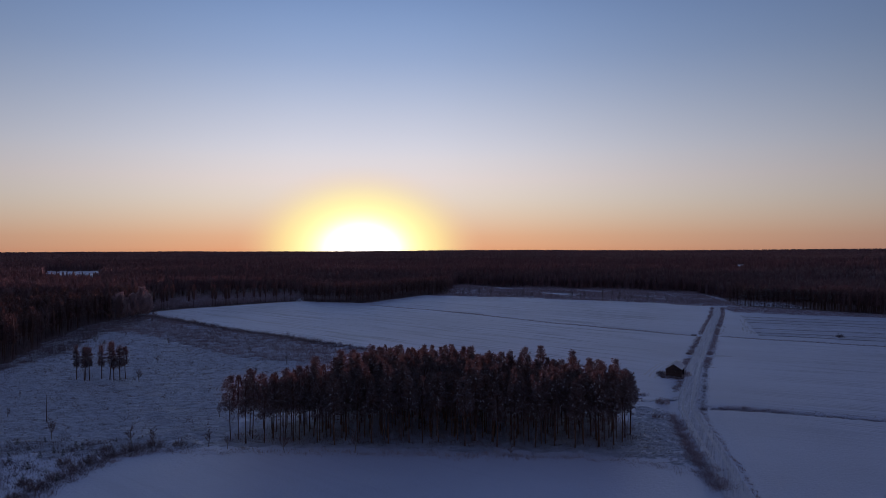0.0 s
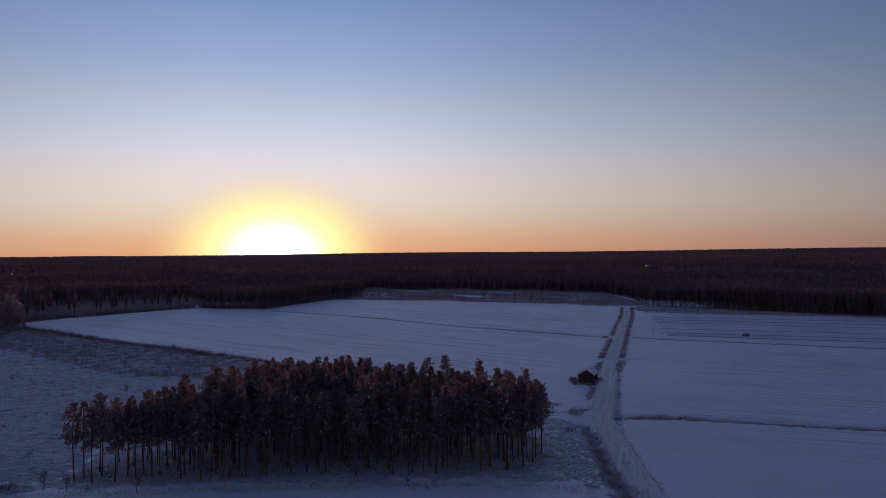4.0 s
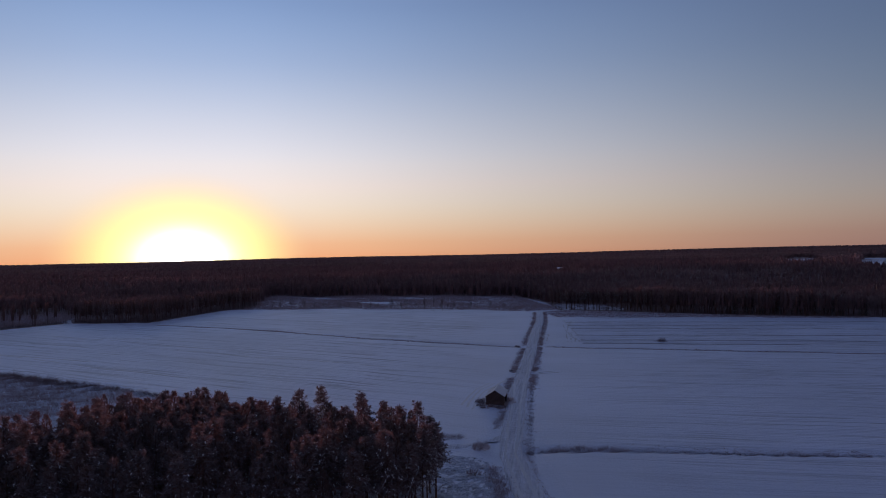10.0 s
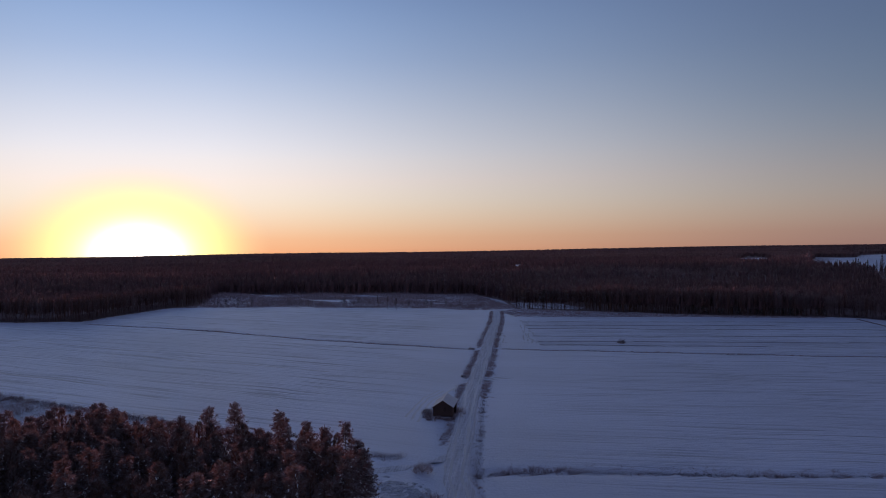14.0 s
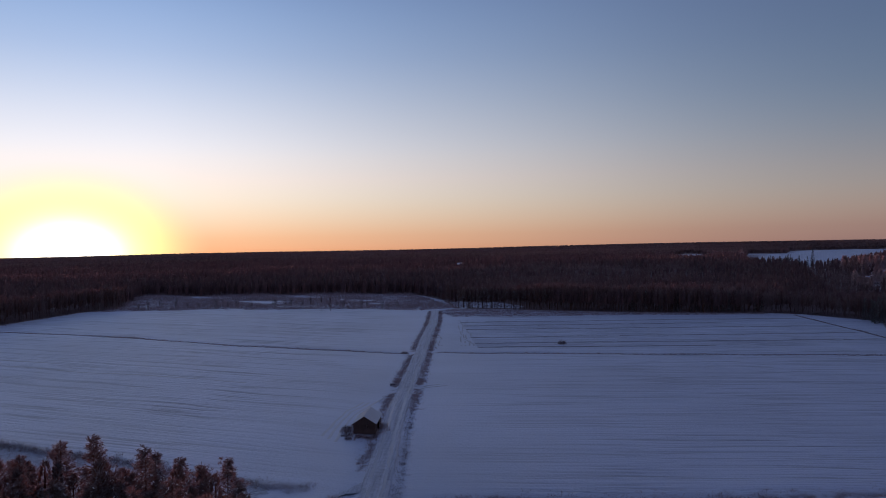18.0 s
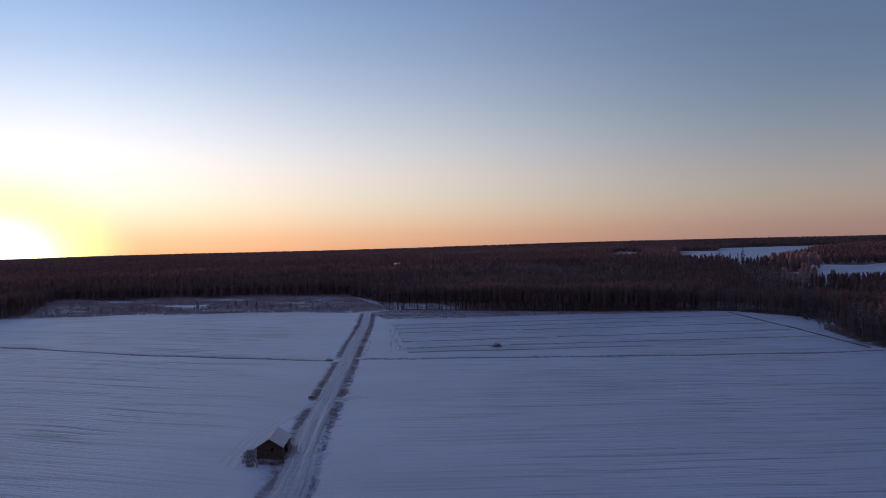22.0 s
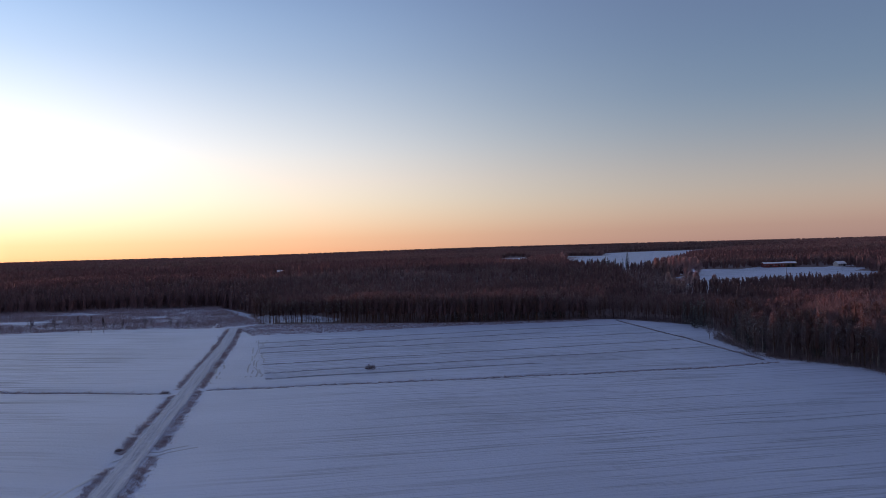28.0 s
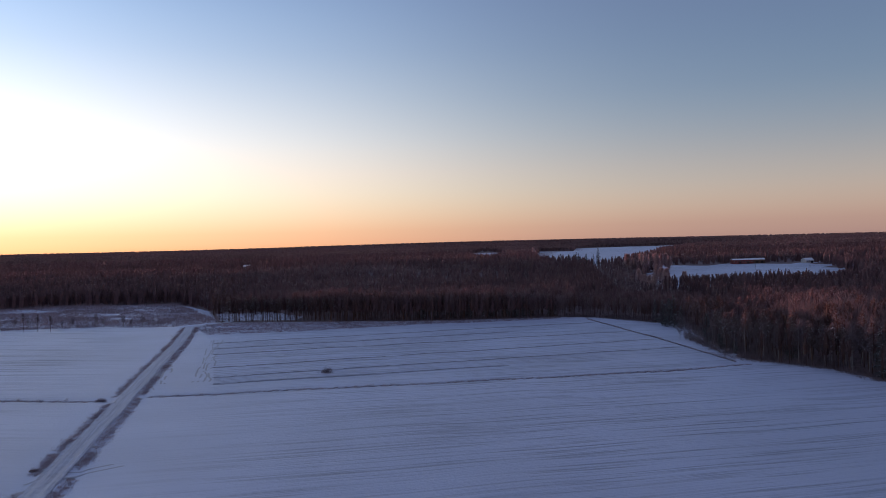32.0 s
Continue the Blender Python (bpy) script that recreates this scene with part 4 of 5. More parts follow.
NEAR_KINDS = tree_kinds(500, 7, 56, True, [(0.05, 0.3), (0.4, 0.5), (0.75, 0.28)], 3, 1.0, 0.85) + birch_kinds(520, 4, 50)
GROVE_KINDS = tree_kinds(640, 5, 420, True, [(0.35, 0.12), (0.6, 0.12)], 3, 1.0, 0.5)
CLOSE_KINDS = tree_kinds(600, 7, 150, True, [(0.1, 0.3), (0.5, 0.4)], 4, 1.1, 0.7) + birch_kinds(620, 4, 210, 0.3)
MID_KINDS = tree_kinds(540, 6, 15, False, [(0.0, 0.7), (0.6, 0.62)], 3, 1.0, 1.15) + birch_kinds(560, 3, 14)
FAR_KINDS = tree_kinds(580, 4, 5, False, [(0.0, 1.0), (0.7, 0.75)], 3, 1.2, 1.6) + birch_kinds(590, 2, 6)
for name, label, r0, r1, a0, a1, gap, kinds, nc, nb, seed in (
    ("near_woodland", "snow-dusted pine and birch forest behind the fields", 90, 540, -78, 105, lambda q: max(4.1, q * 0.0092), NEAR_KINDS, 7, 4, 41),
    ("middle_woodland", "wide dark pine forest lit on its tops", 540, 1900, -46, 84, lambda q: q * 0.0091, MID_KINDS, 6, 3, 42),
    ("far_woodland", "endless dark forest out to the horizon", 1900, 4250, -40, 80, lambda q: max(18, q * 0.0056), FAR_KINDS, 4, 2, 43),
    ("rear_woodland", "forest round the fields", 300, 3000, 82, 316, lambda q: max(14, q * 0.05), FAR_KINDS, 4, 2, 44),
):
    xs, ys = rings(r0, r1, a0, a1, gap, seed)
    k = wooded(xs, ys)
    xs, ys = xs[k], ys[k]
    r = np.random.RandomState(seed + 7)
    dist = np.hypot(xs - 90, ys - 100)
    hs = r.uniform(10.8, 14.0, len(xs)) * (1 + 0.2 * wave(xs, ys, 0.012, 33) + 0.08 * wave(xs, ys, 0.05, 34)) * (1 + np.clip((dist - 2000) / 9000, 0, 0.25))
    even = smooth((dist - 900) / 1500)
    hs = hs * (1 - even) + 13.5 * (1 + 0.05 * wave(xs, ys, 0.012, 33)) * r.uniform(0.96, 1.03, len(xs)) * even
    hs = np.where(inside(xs, ys, LOW_WOOD), hs * 0.72, hs)
    hs = np.where(inside(xs, ys, BIRCH_STRIP), hs * 0.8, hs)
    hs = np.where(inside(xs, ys, BIRCH_WOOD), hs * 1.25, hs)
    # young growth round the house on its knoll and before the open patches
    hs = np.where(np.hypot(xs - HOUSE_AT[0], ys - HOUSE_AT[1]) < 55, hs * 0.5, hs)
    pick = stand(xs, ys, seed, nc, nb, 0.75)
    pale = inside(xs, ys, PALE_DRIFT) & (wave(xs, ys, 0.05, 35) > -0.1)
    hs = np.where(pale, hs * 1.15, hs)
    birch = (inside(xs, ys, BIRCH_WOOD) | inside(xs, ys, BIRCH_STRIP) | pale) & (r.random(len(xs)) < 0.7)
    pick = np.where(birch, nc + r.randint(0, nb, len(xs)), pick)
    broad = 1 + 0.45 * smooth((dist - 420) / 300) + 0.75 * even
    close = ((np.hypot(xs - 115, ys - 115) < 345) | (to_line(xs, ys, OPEN) < 17)) & (kinds is NEAR_KINDS)
    if close.any():
        woodland("close_woodland", "frosted pines and pale birches behind the wood's edge", xs[close], ys[close], hs[close], CLOSE_KINDS, pick[close], seed + 3, broad[close])
    woodland(name, label, xs[~close], ys[~close], hs[~close], kinds, pick[~close], seed, broad[~close])
# slender pines that fill the inside of the grove
r = np.random.RandomState(71)
inner = np.array(scatter([(57 + (x - 57) * 0.93, 170 + (y - 170) * 0.93) for x, y in GROVE], 2.5, random.Random(17)))
woodland("grove_interior", "slender pines filling the inside of the grove", inner[:, 0], inner[:, 1], r.uniform(9.5, 12.5, len(inner)), GROVE_KINDS, r.randint(0, 5, len(inner)), 72, 0.85)


# ---- the hay barn by the road ----
LOGS = bark_material("grey_brown_logs", (0.05, 0.033, 0.029), (0.145, 0.092, 0.078))
DARK = bark_material("dark_boards", (0.015, 0.012, 0.01), (0.04, 0.03, 0.025))
TIN = snow_material("snow_dusted_tin_roof", (0.55, 0.57, 0.62), (0.36, 0.37, 0.40))


def log_wall(length, height, across, gap=None):
    """A wall of stacked round logs along x, with an opening from gap[0] to gap[1] up to gap[2]."""
    bm = bmesh.new()
    n = int(height / 0.22)
    for i in range(n):
        z = 0.11 + i * 0.22
        spans = [(-length / 2, length / 2)]
        if gap and z < gap[2] and z > gap[3]:
            spans = [(-length / 2, gap[0]), (gap[1], length / 2)]
        for a, b in spans:
            m = Matrix.Translation(((a + b) / 2, 0, z)) @ Matrix.Rotation(radians(90), 4, "Y") @ Matrix.Diagonal((1, across / 0.22, 1, 1))
            bmesh.ops.create_cone(bm, cap_ends=True, segments=8, radius1=0.115, radius2=0.115, depth=b - a, matrix=m)
    return bm


barn = new("hay_barn")
BW, BL, EAVE, RIDGE = 4.1, 8.2, 2.2, 3.5
for sx, nm in ((-1, "side_wall"), (1, "side_wall")):
    part(nm, from_bm(nm, log_wall(BL + 0.3, EAVE, 0.2, (-1.6, -0.4, 1.9, 0.2) if sx > 0 else None), LOGS), barn, "",
         Matrix.Translation((sx * BW / 2, 0, 0)) @ Matrix.Rotation(radians(90), 4, "Z"))
for sy in (-1, 1):
    bm = log_wall(BW + 0.3, EAVE, 0.2, (0.3, 0.6, 2.0, 1.3) if sy < 0 else None)
    for i in range(6):
        z = EAVE + 0.11 + i * 0.2
        w = BW * (1 - (z - EAVE) / (RIDGE - EAVE + 0.1))
        if w > 0.3:
            m = Matrix.Translation((0, 0, z)) @ Matrix.Rotation(radians(90), 4, "Y")
            bmesh.ops.create_cone(bm, cap_ends=True, segments=8, radius1=0.11, radius2=0.11, depth=w, matrix=m)
    part("gable_wall", from_bm("gable_wall", bm, LOGS), barn, "", Matrix.Translation((0, sy * BL / 2, 0)))
slope = math.atan2(RIDGE - EAVE, BW / 2)
for sx in (-1, 1):
    bm = bmesh.new()
    run = math.hypot(BW / 2 + 0.42, (BW / 2 + 0.42) * math.tan(slope))
    sheets = 9
    box(bm, (run - 0.04, BL + 0.86, 0.03), (0, 0, -0.045))
    m = Matrix.Translation((sx * (BW / 4 + 0.21), 0, RIDGE + 0.12 - (BW / 4 + 0.21) * math.tan(slope))) @ Matrix.Rotation(sx * slope, 4, "Y")
    roof = part("roof_slope", from_bm("roof_slope", bm, LOGS), barn, "roof slope of boards under tin", m)
    for i in range(sheets):
        yy = -BL / 2 - 0.45 + (i + 0.5) * (BL + 0.9) / sheets
        bm = bmesh.new()
        box(bm, (run, (BL + 0.9) / sheets - 0.015, 0.05), (0, yy, 0.004 * (i % 2)))
        rib = box(bm, (run, 0.04, 0.05), (0, yy - (BL + 0.9) / sheets / 2 + 0.03, 0.03))
        part("roof_sheet", from_bm("roof_sheet", bm, TIN), roof, "pale tin sheet dusted with snow")
    for sy in (-1, 1):
        bm = bmesh.new()
        box(bm, (run, 0.05, 0.16), (0, sy * (BL / 2 + 0.43), -0.09))
        part("barge_board", from_bm("barge_board", bm, LOGS), roof)
    bm = bmesh.new()
    for i in range(5):
        box(bm, (0.1, BL + 0.7, 0.1), (-run / 2 + 0.2 + i * (run - 0.4) / 4, 0, -0.08))
    part("rafter", from_bm("rafter", bm, LOGS), roof)
bm = bmesh.new()
box(bm, (0.32, BL + 0.92, 0.05), (0, 0, RIDGE + 0.17), bevel=0.015)
part("ridge_cap", from_bm("ridge_cap", bm, TIN), barn)
bm = bmesh.new()
for i in range(7):
    box(bm, (0.05, 0.15, 1.7), (0, -0.52 + i * 0.17, 0.85), bevel=0.008)
box(bm, (0.06, 1.15, 0.12), (0.05, 0, 0.4)); box(bm, (0.06, 1.15, 0.12), (0.05, 0, 1.35))
part("door", from_bm("door", bm, DARK), barn, "dark board door standing ajar", Matrix.Translation((BW / 2 + 0.2, -0.3, 0.15)) @ Matrix.Rotation(radians(24), 4, "Z"))
bm = bmesh.new()
for sx in (-1, 1):
    for sy in (-1, 1):
        box(bm, (0.45, 0.45, 0.4), (sx * BW / 2, sy * BL / 2, -0.12), bevel=0.06)
part("corner_stone", from_bm("corner_stone", bm, LOGS), barn)
bm = bmesh.new()
box(bm, (BW - 0.2, BL - 0.2, 0.1), (0, 0, 0.05))
part("floor", from_bm("floor", bm, DARK), barn)
BARN_AT, BARN_TURN = (129.3, 221.2), -31.0
barn.matrix_basis = Matrix.Translation((*BARN_AT, at_ground(*BARN_AT) + 0.12)) @ Matrix.Rotation(radians(BARN_TURN), 4, "Z")
tagged(barn, "weathered grey log hay barn with snow-dusted tin roof", "barn")


# ---- grass and scrub ----
def tufts(name, label, points, height, count, spread, mat, seed, width=0.05, lean=0.5, category="grass"):
    """Loose blades round each point, as one mesh."""
    r = np.random.RandomState(seed)
    points = np.asarray(points, float)
    clump = np.clip(0.95 + 0.3 * wave(points[:, 0], points[:, 1], 0.21, 51), 0.6, 1.4) * r.uniform(0.7, 1.3, len(points))
    points = np.stack([points[:, 0], points[:, 1], points[:, 2] * clump], -1)
    p = np.repeat(points, count, 0)
    n = len(p)
    x, y = p[:, 0] + r.normal(0, spread, n), p[:, 1] + r.normal(0, spread, n)
    z = sheet_height(x, y) - 0.05
    h = height * r.uniform(0.35, 1.15, n) * p[:, 2]
    a = r.uniform(0, 6.28, n)
    w = width * r.uniform(0.6, 1.5, n)
    l = r.normal(0, lean, (n, 2)) * h[:, None]
    base = np.stack([x, y, z], -1)
    side = np.stack([np.cos(a) * w, np.sin(a) * w, 0 * a], -1)
    tip = base + np.stack([l[:, 0], l[:, 1], h], -1)
    v = np.stack([base - side, base + side, tip], 1).reshape(-1, 3)
    me = mesh_of(name, v, np.arange(len(v)).reshape(-1, 3), [mat])
    return tagged(new(name, me), label, category, kind="stuff")


def beside(line, step, offset, jitter, seed, keep=1.0):
    rnd = random.Random(seed)
    out = []
    for x, y, h in along(line, step):
        if rnd.random() < keep:
            o = offset + rnd.gauss(0, jitter)
            out.append((x - math.sin(h) * o + rnd.uniform(-0.4, 0.4), y + math.cos(h) * o + rnd.uniform(-0.4, 0.4), rnd.uniform(0.5, 1.3)))
    return out


def clumped(points, scale, level, seed):
    """The points that stand in drifts, with snow between."""
    p = np.asarray(points, float)
    return p[wave(p[:, 0], p[:, 1], scale, seed) + 0.6 * wave(p[:, 0], p[:, 1], 3.3 * scale, seed + 1) > level]


def gapped(points, spots, far):
    return [p for p in points if all(math.hypot(p[0] - a, p[1] - b) > far for a, b in spots)]


tufts("verge_grass", "frosted dry grass on the road's verge", clumped(gapped(beside(ROAD[4:], 0.14, 3.1, 0.6, 1, 0.95), [(150, 262), (153, 259), (187, 321), (112, 188), (106, 184)], 5), 0.5, -0.95, 52), 0.36, 22, 0.35, GRASS, 61, 0.024)
tufts("verge_grass", "frosted dry grass on the road's verge", clumped(gapped(beside(ROAD[5:], 0.14, -3.25, 0.6, 2, 0.95), [(164, 258), (199, 318)], 5), 0.5, -0.95, 54), 0.36, 22, 0.35, GRASS, 62, 0.024)
for i, (side, from_) in enumerate(((3.3, 4), (-3.4, 5))):
    tufts("verge_brush", "low brown brush in clumps on the road's verge", clumped(gapped(beside(ROAD[from_:], 0.12, side, 0.6, 26 + i), [(150, 262), (164, 258), (187, 321), (199, 318), (112, 188)], 5), 0.35, 0.3, 56 + 2 * i), 0.5, 16, 0.35, FROST_BRUSH, 120 + i, 0.016, 0.5, "scrub")
tufts("verge_grass", "sparse frosted grass in the ditch beside the road", beside(ROAD[3:6], 0.22, -3.4, 0.45, 17, 0.8), 0.32, 16, 0.35, TWIGS, 104, 0.024)
tufts("verge_grass", "thin line of dry grass along the road's edge", beside(ROAD[:4], 0.4, -3.0, 0.2, 9), 0.3, 12, 0.2, GRASS, 67, 0.03)
bank = clumped(beside([(88, 118), (91.5, 132), (97, 149), (104, 170)], 0.1, -0.1, 0.8, 15), 0.5, -0.6, 45)
tufts("bank_brush", "brown brush on the bank between road and grove", bank, 1.0, 24, 0.45, FROST_BRUSH, 68, 0.015, 0.6, category="scrub")
tufts("bank_brush", "brown brush along the bank of the near ditch", beside(DITCH_NEAR, 0.35, 1.1, 0.8, 16), 0.34, 18, 0.5, GRASS, 69, 0.025, category="scrub")
clumps = clumped(beside(DITCH_NEAR, 0.1, 0.5, 0.7, 18), 0.45, 0.35, 47)
tufts("ditch_brush", "clumps of brown brush in the near ditch", clumps, 0.8, 16, 0.35, FROST_BRUSH, 107, 0.015, 0.5, category="scrub")
tufts("ditch_grass", "frosted dry grass along a field ditch", beside(DITCH_LEFT, 0.4, 0, 0.4, 3), 0.6, 26, 0.4, GRASS, 63, 0.03)
tufts("ditch_grass", "frosted dry grass along a field ditch", beside(DITCH_RIGHT, 0.4, 0, 0.4, 4), 0.6, 26, 0.4, GRASS, 64, 0.03)
tufts("ditch_grass", "dark dry grass and seedlings along the near ditch", beside(DITCH_NEAR, 0.45, 0, 0.5, 5), 0.3, 34, 0.6, GRASS, 65, 0.03)
for i, line in enumerate(STRIPES):
    tufts("furrow_grass", "dry stubble in an open furrow", beside(line, 0.3, 0, 0.42, 10 + i, 0.92), 0.17, 12, 0.4, SOIL_SHADE, 70 + i, 0.035)


for i, (a, b) in enumerate(zip(STRIPES, STRIPES[1:])):
    for j, u in enumerate((0.17, 0.34, 0.52, 0.7, 0.85)):
        line = [tuple(np.add(np.multiply(p, 1 - u), np.multiply(q, u))) for p, q in ((a[0], b[0]), (a[-1], b[-1]))]
        for run in broken(line, 34 + 9 * (j % 3), 9, 200 + 8 * i + j):
            # the grey of rut snow stands in for the shadow in these furrows
            tagged(new("shallow_furrow", ribbon("shallow_furrow", run, [(-0.28, -0.04), (-0.14, 0.07), (0.02, 0.012), (0.14, 0.06), (0.28, -0.04)], 2.0, RUT_SNOW)), "shallow snow furrow across the field, greyed for its shade", "furrow", kind="structure")
        tufts("furrow_grass", "short stubble along a shallow furrow", beside(line, 0.8, 0, 0.14, 300 + 8 * i + j, 0.7), 0.1, 6, 0.35, SOIL_SHADE, 400 + 8 * i + j, 0.028)
for i, line in enumerate(FIELD_LINES):
    for run in broken(line, 30, 6, 90 + i):
        tagged(new("field_track", ribbon("field_track", run, [(-0.5, -0.04), (-0.28, 0.08), (-0.1, 0.012), (0.1, 0.012), (0.3, 0.07), (0.5, -0.04)], 2.0, RUT_SNOW)), "shallow drifted track along the big field", "track", kind="structure")
tufts("ditch_grass", "frosted brush along the field's edge", beside(EDGE_DITCH, 0.5, 0, 0.4, 8), 0.5, 14, 0.35, GRASS, 66)


# stalks in the dark tone put the ditch bottom's shade into colour
for i, (line, high) in enumerate(((DITCH_LEFT, 0.4), (DITCH_RIGHT, 0.4), (DITCH_NEAR, 0.4), (EDGE_DITCH, 0.35))):
    tufts("ditch_stubble", "dead stalks darkened for the shade along a field ditch's bottom", beside(line, 0.3, 0, 0.25, 60 + i), high, 12, 0.3, SOIL_SHADE, 140 + i, 0.04)


def filled(poly, n, seed, low=0.5, high=1.3):
    rnd = random.Random(seed)
    xs, ys = zip(*poly)
    p = np.array([(rnd.uniform(min(xs), max(xs)), rnd.uniform(min(ys), max(ys)), rnd.uniform(low, high)) for _ in range(n)])
    return p[inside(p[:, 0], p[:, 1], poly)]


BELT = [(-63, 392), (-43, 361), (-14, 330), (11, 303), (40, 271), (46, 258), (26, 238), (-1, 252), (-39, 303), (-72, 328)]
BACK_SCRUB = [(96, 572), (160, 556), (234, 533), (282, 497), (312, 505), (352, 652), (284, 690), (188, 708), (145, 738), (113, 600)]
STRIP = [(276, 447), (289, 487), (309, 499), (358, 457), (405, 416), (463, 381), (450, 381), (380, 411), (316, 430)]
tufts("birch_scrub", "bare frosted birch scrub between clearing and field", filled(BELT, 12000, 81), 1.6, 12, 0.6, FROST_BRUSH, 81, 0.024, 0.35, "scrub")
tufts("birch_scrub", "thick brown brush along the edge of the big field", beside([(-62, 388), (-14, 331), (11, 304), (41, 271)], 0.09, -2.0, 1.3, 103), 1.5, 14, 0.5, TWIGS, 103, 0.022, 0.45, "scrub")
tufts("birch_scrub", "low brown brush along the big field behind the grove", beside([(41, 271), (55, 254), (69, 236), (86, 216), (99, 198), (107, 190)], 0.1, -1.2, 1.1, 105), 0.8, 18, 0.5, TWIGS, 105, 0.016, 0.6, "scrub")
tufts("clearing_grass", "sparse dry grass and twigs behind the grove", filled(BEHIND_GROVE, 1500, 106), 0.6, 9, 0.5, FROST_BRUSH, 106, 0.03)
scrub = filled(BACK_SCRUB, 42000, 82)
patch = wave(scrub[:, 0], scrub[:, 1], 0.09, 41) + 0.6 * wave(scrub[:, 0], scrub[:, 1], 0.3, 42)
scrub[:, 2] *= np.clip(0.75 + 0.5 * patch, 0.3, 1.5)
tufts("birch_scrub", "bare frosted saplings on the far clearing", scrub[patch > -0.85], 2.2, 9, 0.55, FROST_BRUSH, 82, 0.04, 0.3, "scrub")
tufts("tall_grass", "tall frosted grass along the wood", filled(STRIP, 14000, 83), 0.9, 10, 0.5, FROST_BRUSH, 83, 0.05)
tufts("clearing_grass", "sparse dry grass and twigs on cleared ground", filled(CLEARING, 15000, 84), 0.55, 7, 0.4, TWIGS, 84, 0.03)
tufts("birch_scrub", "low frosted birch growth before the far wood", filled(LEFT_SCRUB, 9000, 96), 3.0, 9, 0.5, FROST_BRUSH, 98, 0.035, 0.3, "scrub")
WOOD_SKIRT = [(-74, 195), (-66, 244), (-73, 292), (-76, 336), (-68, 384), (-60, 384), (-56, 350), (-60, 300), (-55, 262), (-60, 225)]
tufts("birch_scrub", "bare brown brush spreading from the wood onto the clearing", filled(WOOD_SKIRT, 2600, 99), 1.9, 12, 0.6, TWIGS, 100, 0.03, 0.35, "scrub")
NEAR_THICKET = [(-24, 100), (-17, 116), (-13, 128), (-10, 138), (-4, 147), (6, 149.5), (6, 146.5), (-1, 145.5), (-6, 140), (-8, 131), (-10, 122), (-15, 108), (-18, 98)]
tufts("low_shrubs", "dense brown brush round the near field's corner", filled(NEAR_THICKET, 3000, 101), 0.75, 16, 0.5, TWIGS, 102, 0.022, 0.35, "scrub")
NEAR_EDGE = [(-12, 128), (-7, 140), (-1, 145), (15, 144), (42, 141), (69, 137), (84, 133), (90, 126)]
tufts("edge_grass", "frosted grass and low shrubs along the near field", beside(NEAR_EDGE, 0.4, 0, 1.0, 6), 0.6, 20, 0.5, GRASS, 85, 0.028)
GROVE_SKIRT = [(86, 128), (96, 150), (105, 172), (98, 178), (88, 160), (84, 142), (70, 138), (40, 143), (8, 147), (8, 143), (42, 138), (72, 134)]
tufts("edge_grass", "frosted undergrowth beside the grove and road", filled(GROVE_SKIRT, 900, 86), 0.5, 12, 0.6, FROST_BRUSH, 86, 0.025)
tufts("grove_undergrowth", "frosted twigs and brush under the pines", filled(GROVE, 5200, 90), 0.8, 10, 0.5, TWIGS, 90, 0.03, 0.6, "undergrowth")
tufts("gap_brush", "frosted twigs between the bare pine stems", filled(TRUNK_GAP, 1100, 93), 1.5, 10, 0.5, TWIGS, 97, 0.03, 0.3, "undergrowth")
BARN_SKIRT = [(122.5, 214.5), (127, 212.5), (130, 213), (133.6, 221), (134.5, 226), (133, 229), (124, 222)]
tufts("barn_grass", "tall dry grass round the barn", filled(BARN_SKIRT, 240, 87), 0.7, 14, 0.4, GRASS, 87)
FOREST_EDGE_GRASS = [(474, 367), (473, 316), (414, 274), (371, 236), (374, 225), (371, 205), (358, 187)]
tufts("edge_grass", "frosted brush at the wood's edge", beside(FOREST_EDGE_GRASS, 0.4, -1.0, 1.5, 7), 1.3, 12, 0.6, TWIGS, 88, 0.03)


EDGE_LINES = [[(-75, 190), (-64, 247), (-72, 291), (-75, 336), (-67, 386), (-65, 409), (-46, 440), (6, 496), (45, 486), (92, 571), (113, 590), (145, 738), (188, 708), (284, 690), (352, 652)],
              [(358, 459), (405, 418), (463, 383), (474, 367), (474, 314), (416, 272), (373, 235), (375, 225), (371, 205), (358, 187), (352, 150)]]
for i, line in enumerate(EDGE_LINES):
    tufts("wood_undergrowth", "dark brush and saplings under the wood's first trees", beside(line, 0.22, 13, 5, 20 + i), 2.6, 9, 0.7, TWIGS, 91 + i, 0.05, 0.3, "undergrowth")


    tufts("wood_undergrowth", "frosted brush along the foot of the wood", beside(line, 0.16, 4.5, 2.2, 24 + i), 1.7, 9, 0.6, TWIGS, 94 + i, 0.05, 0.3, "undergrowth")


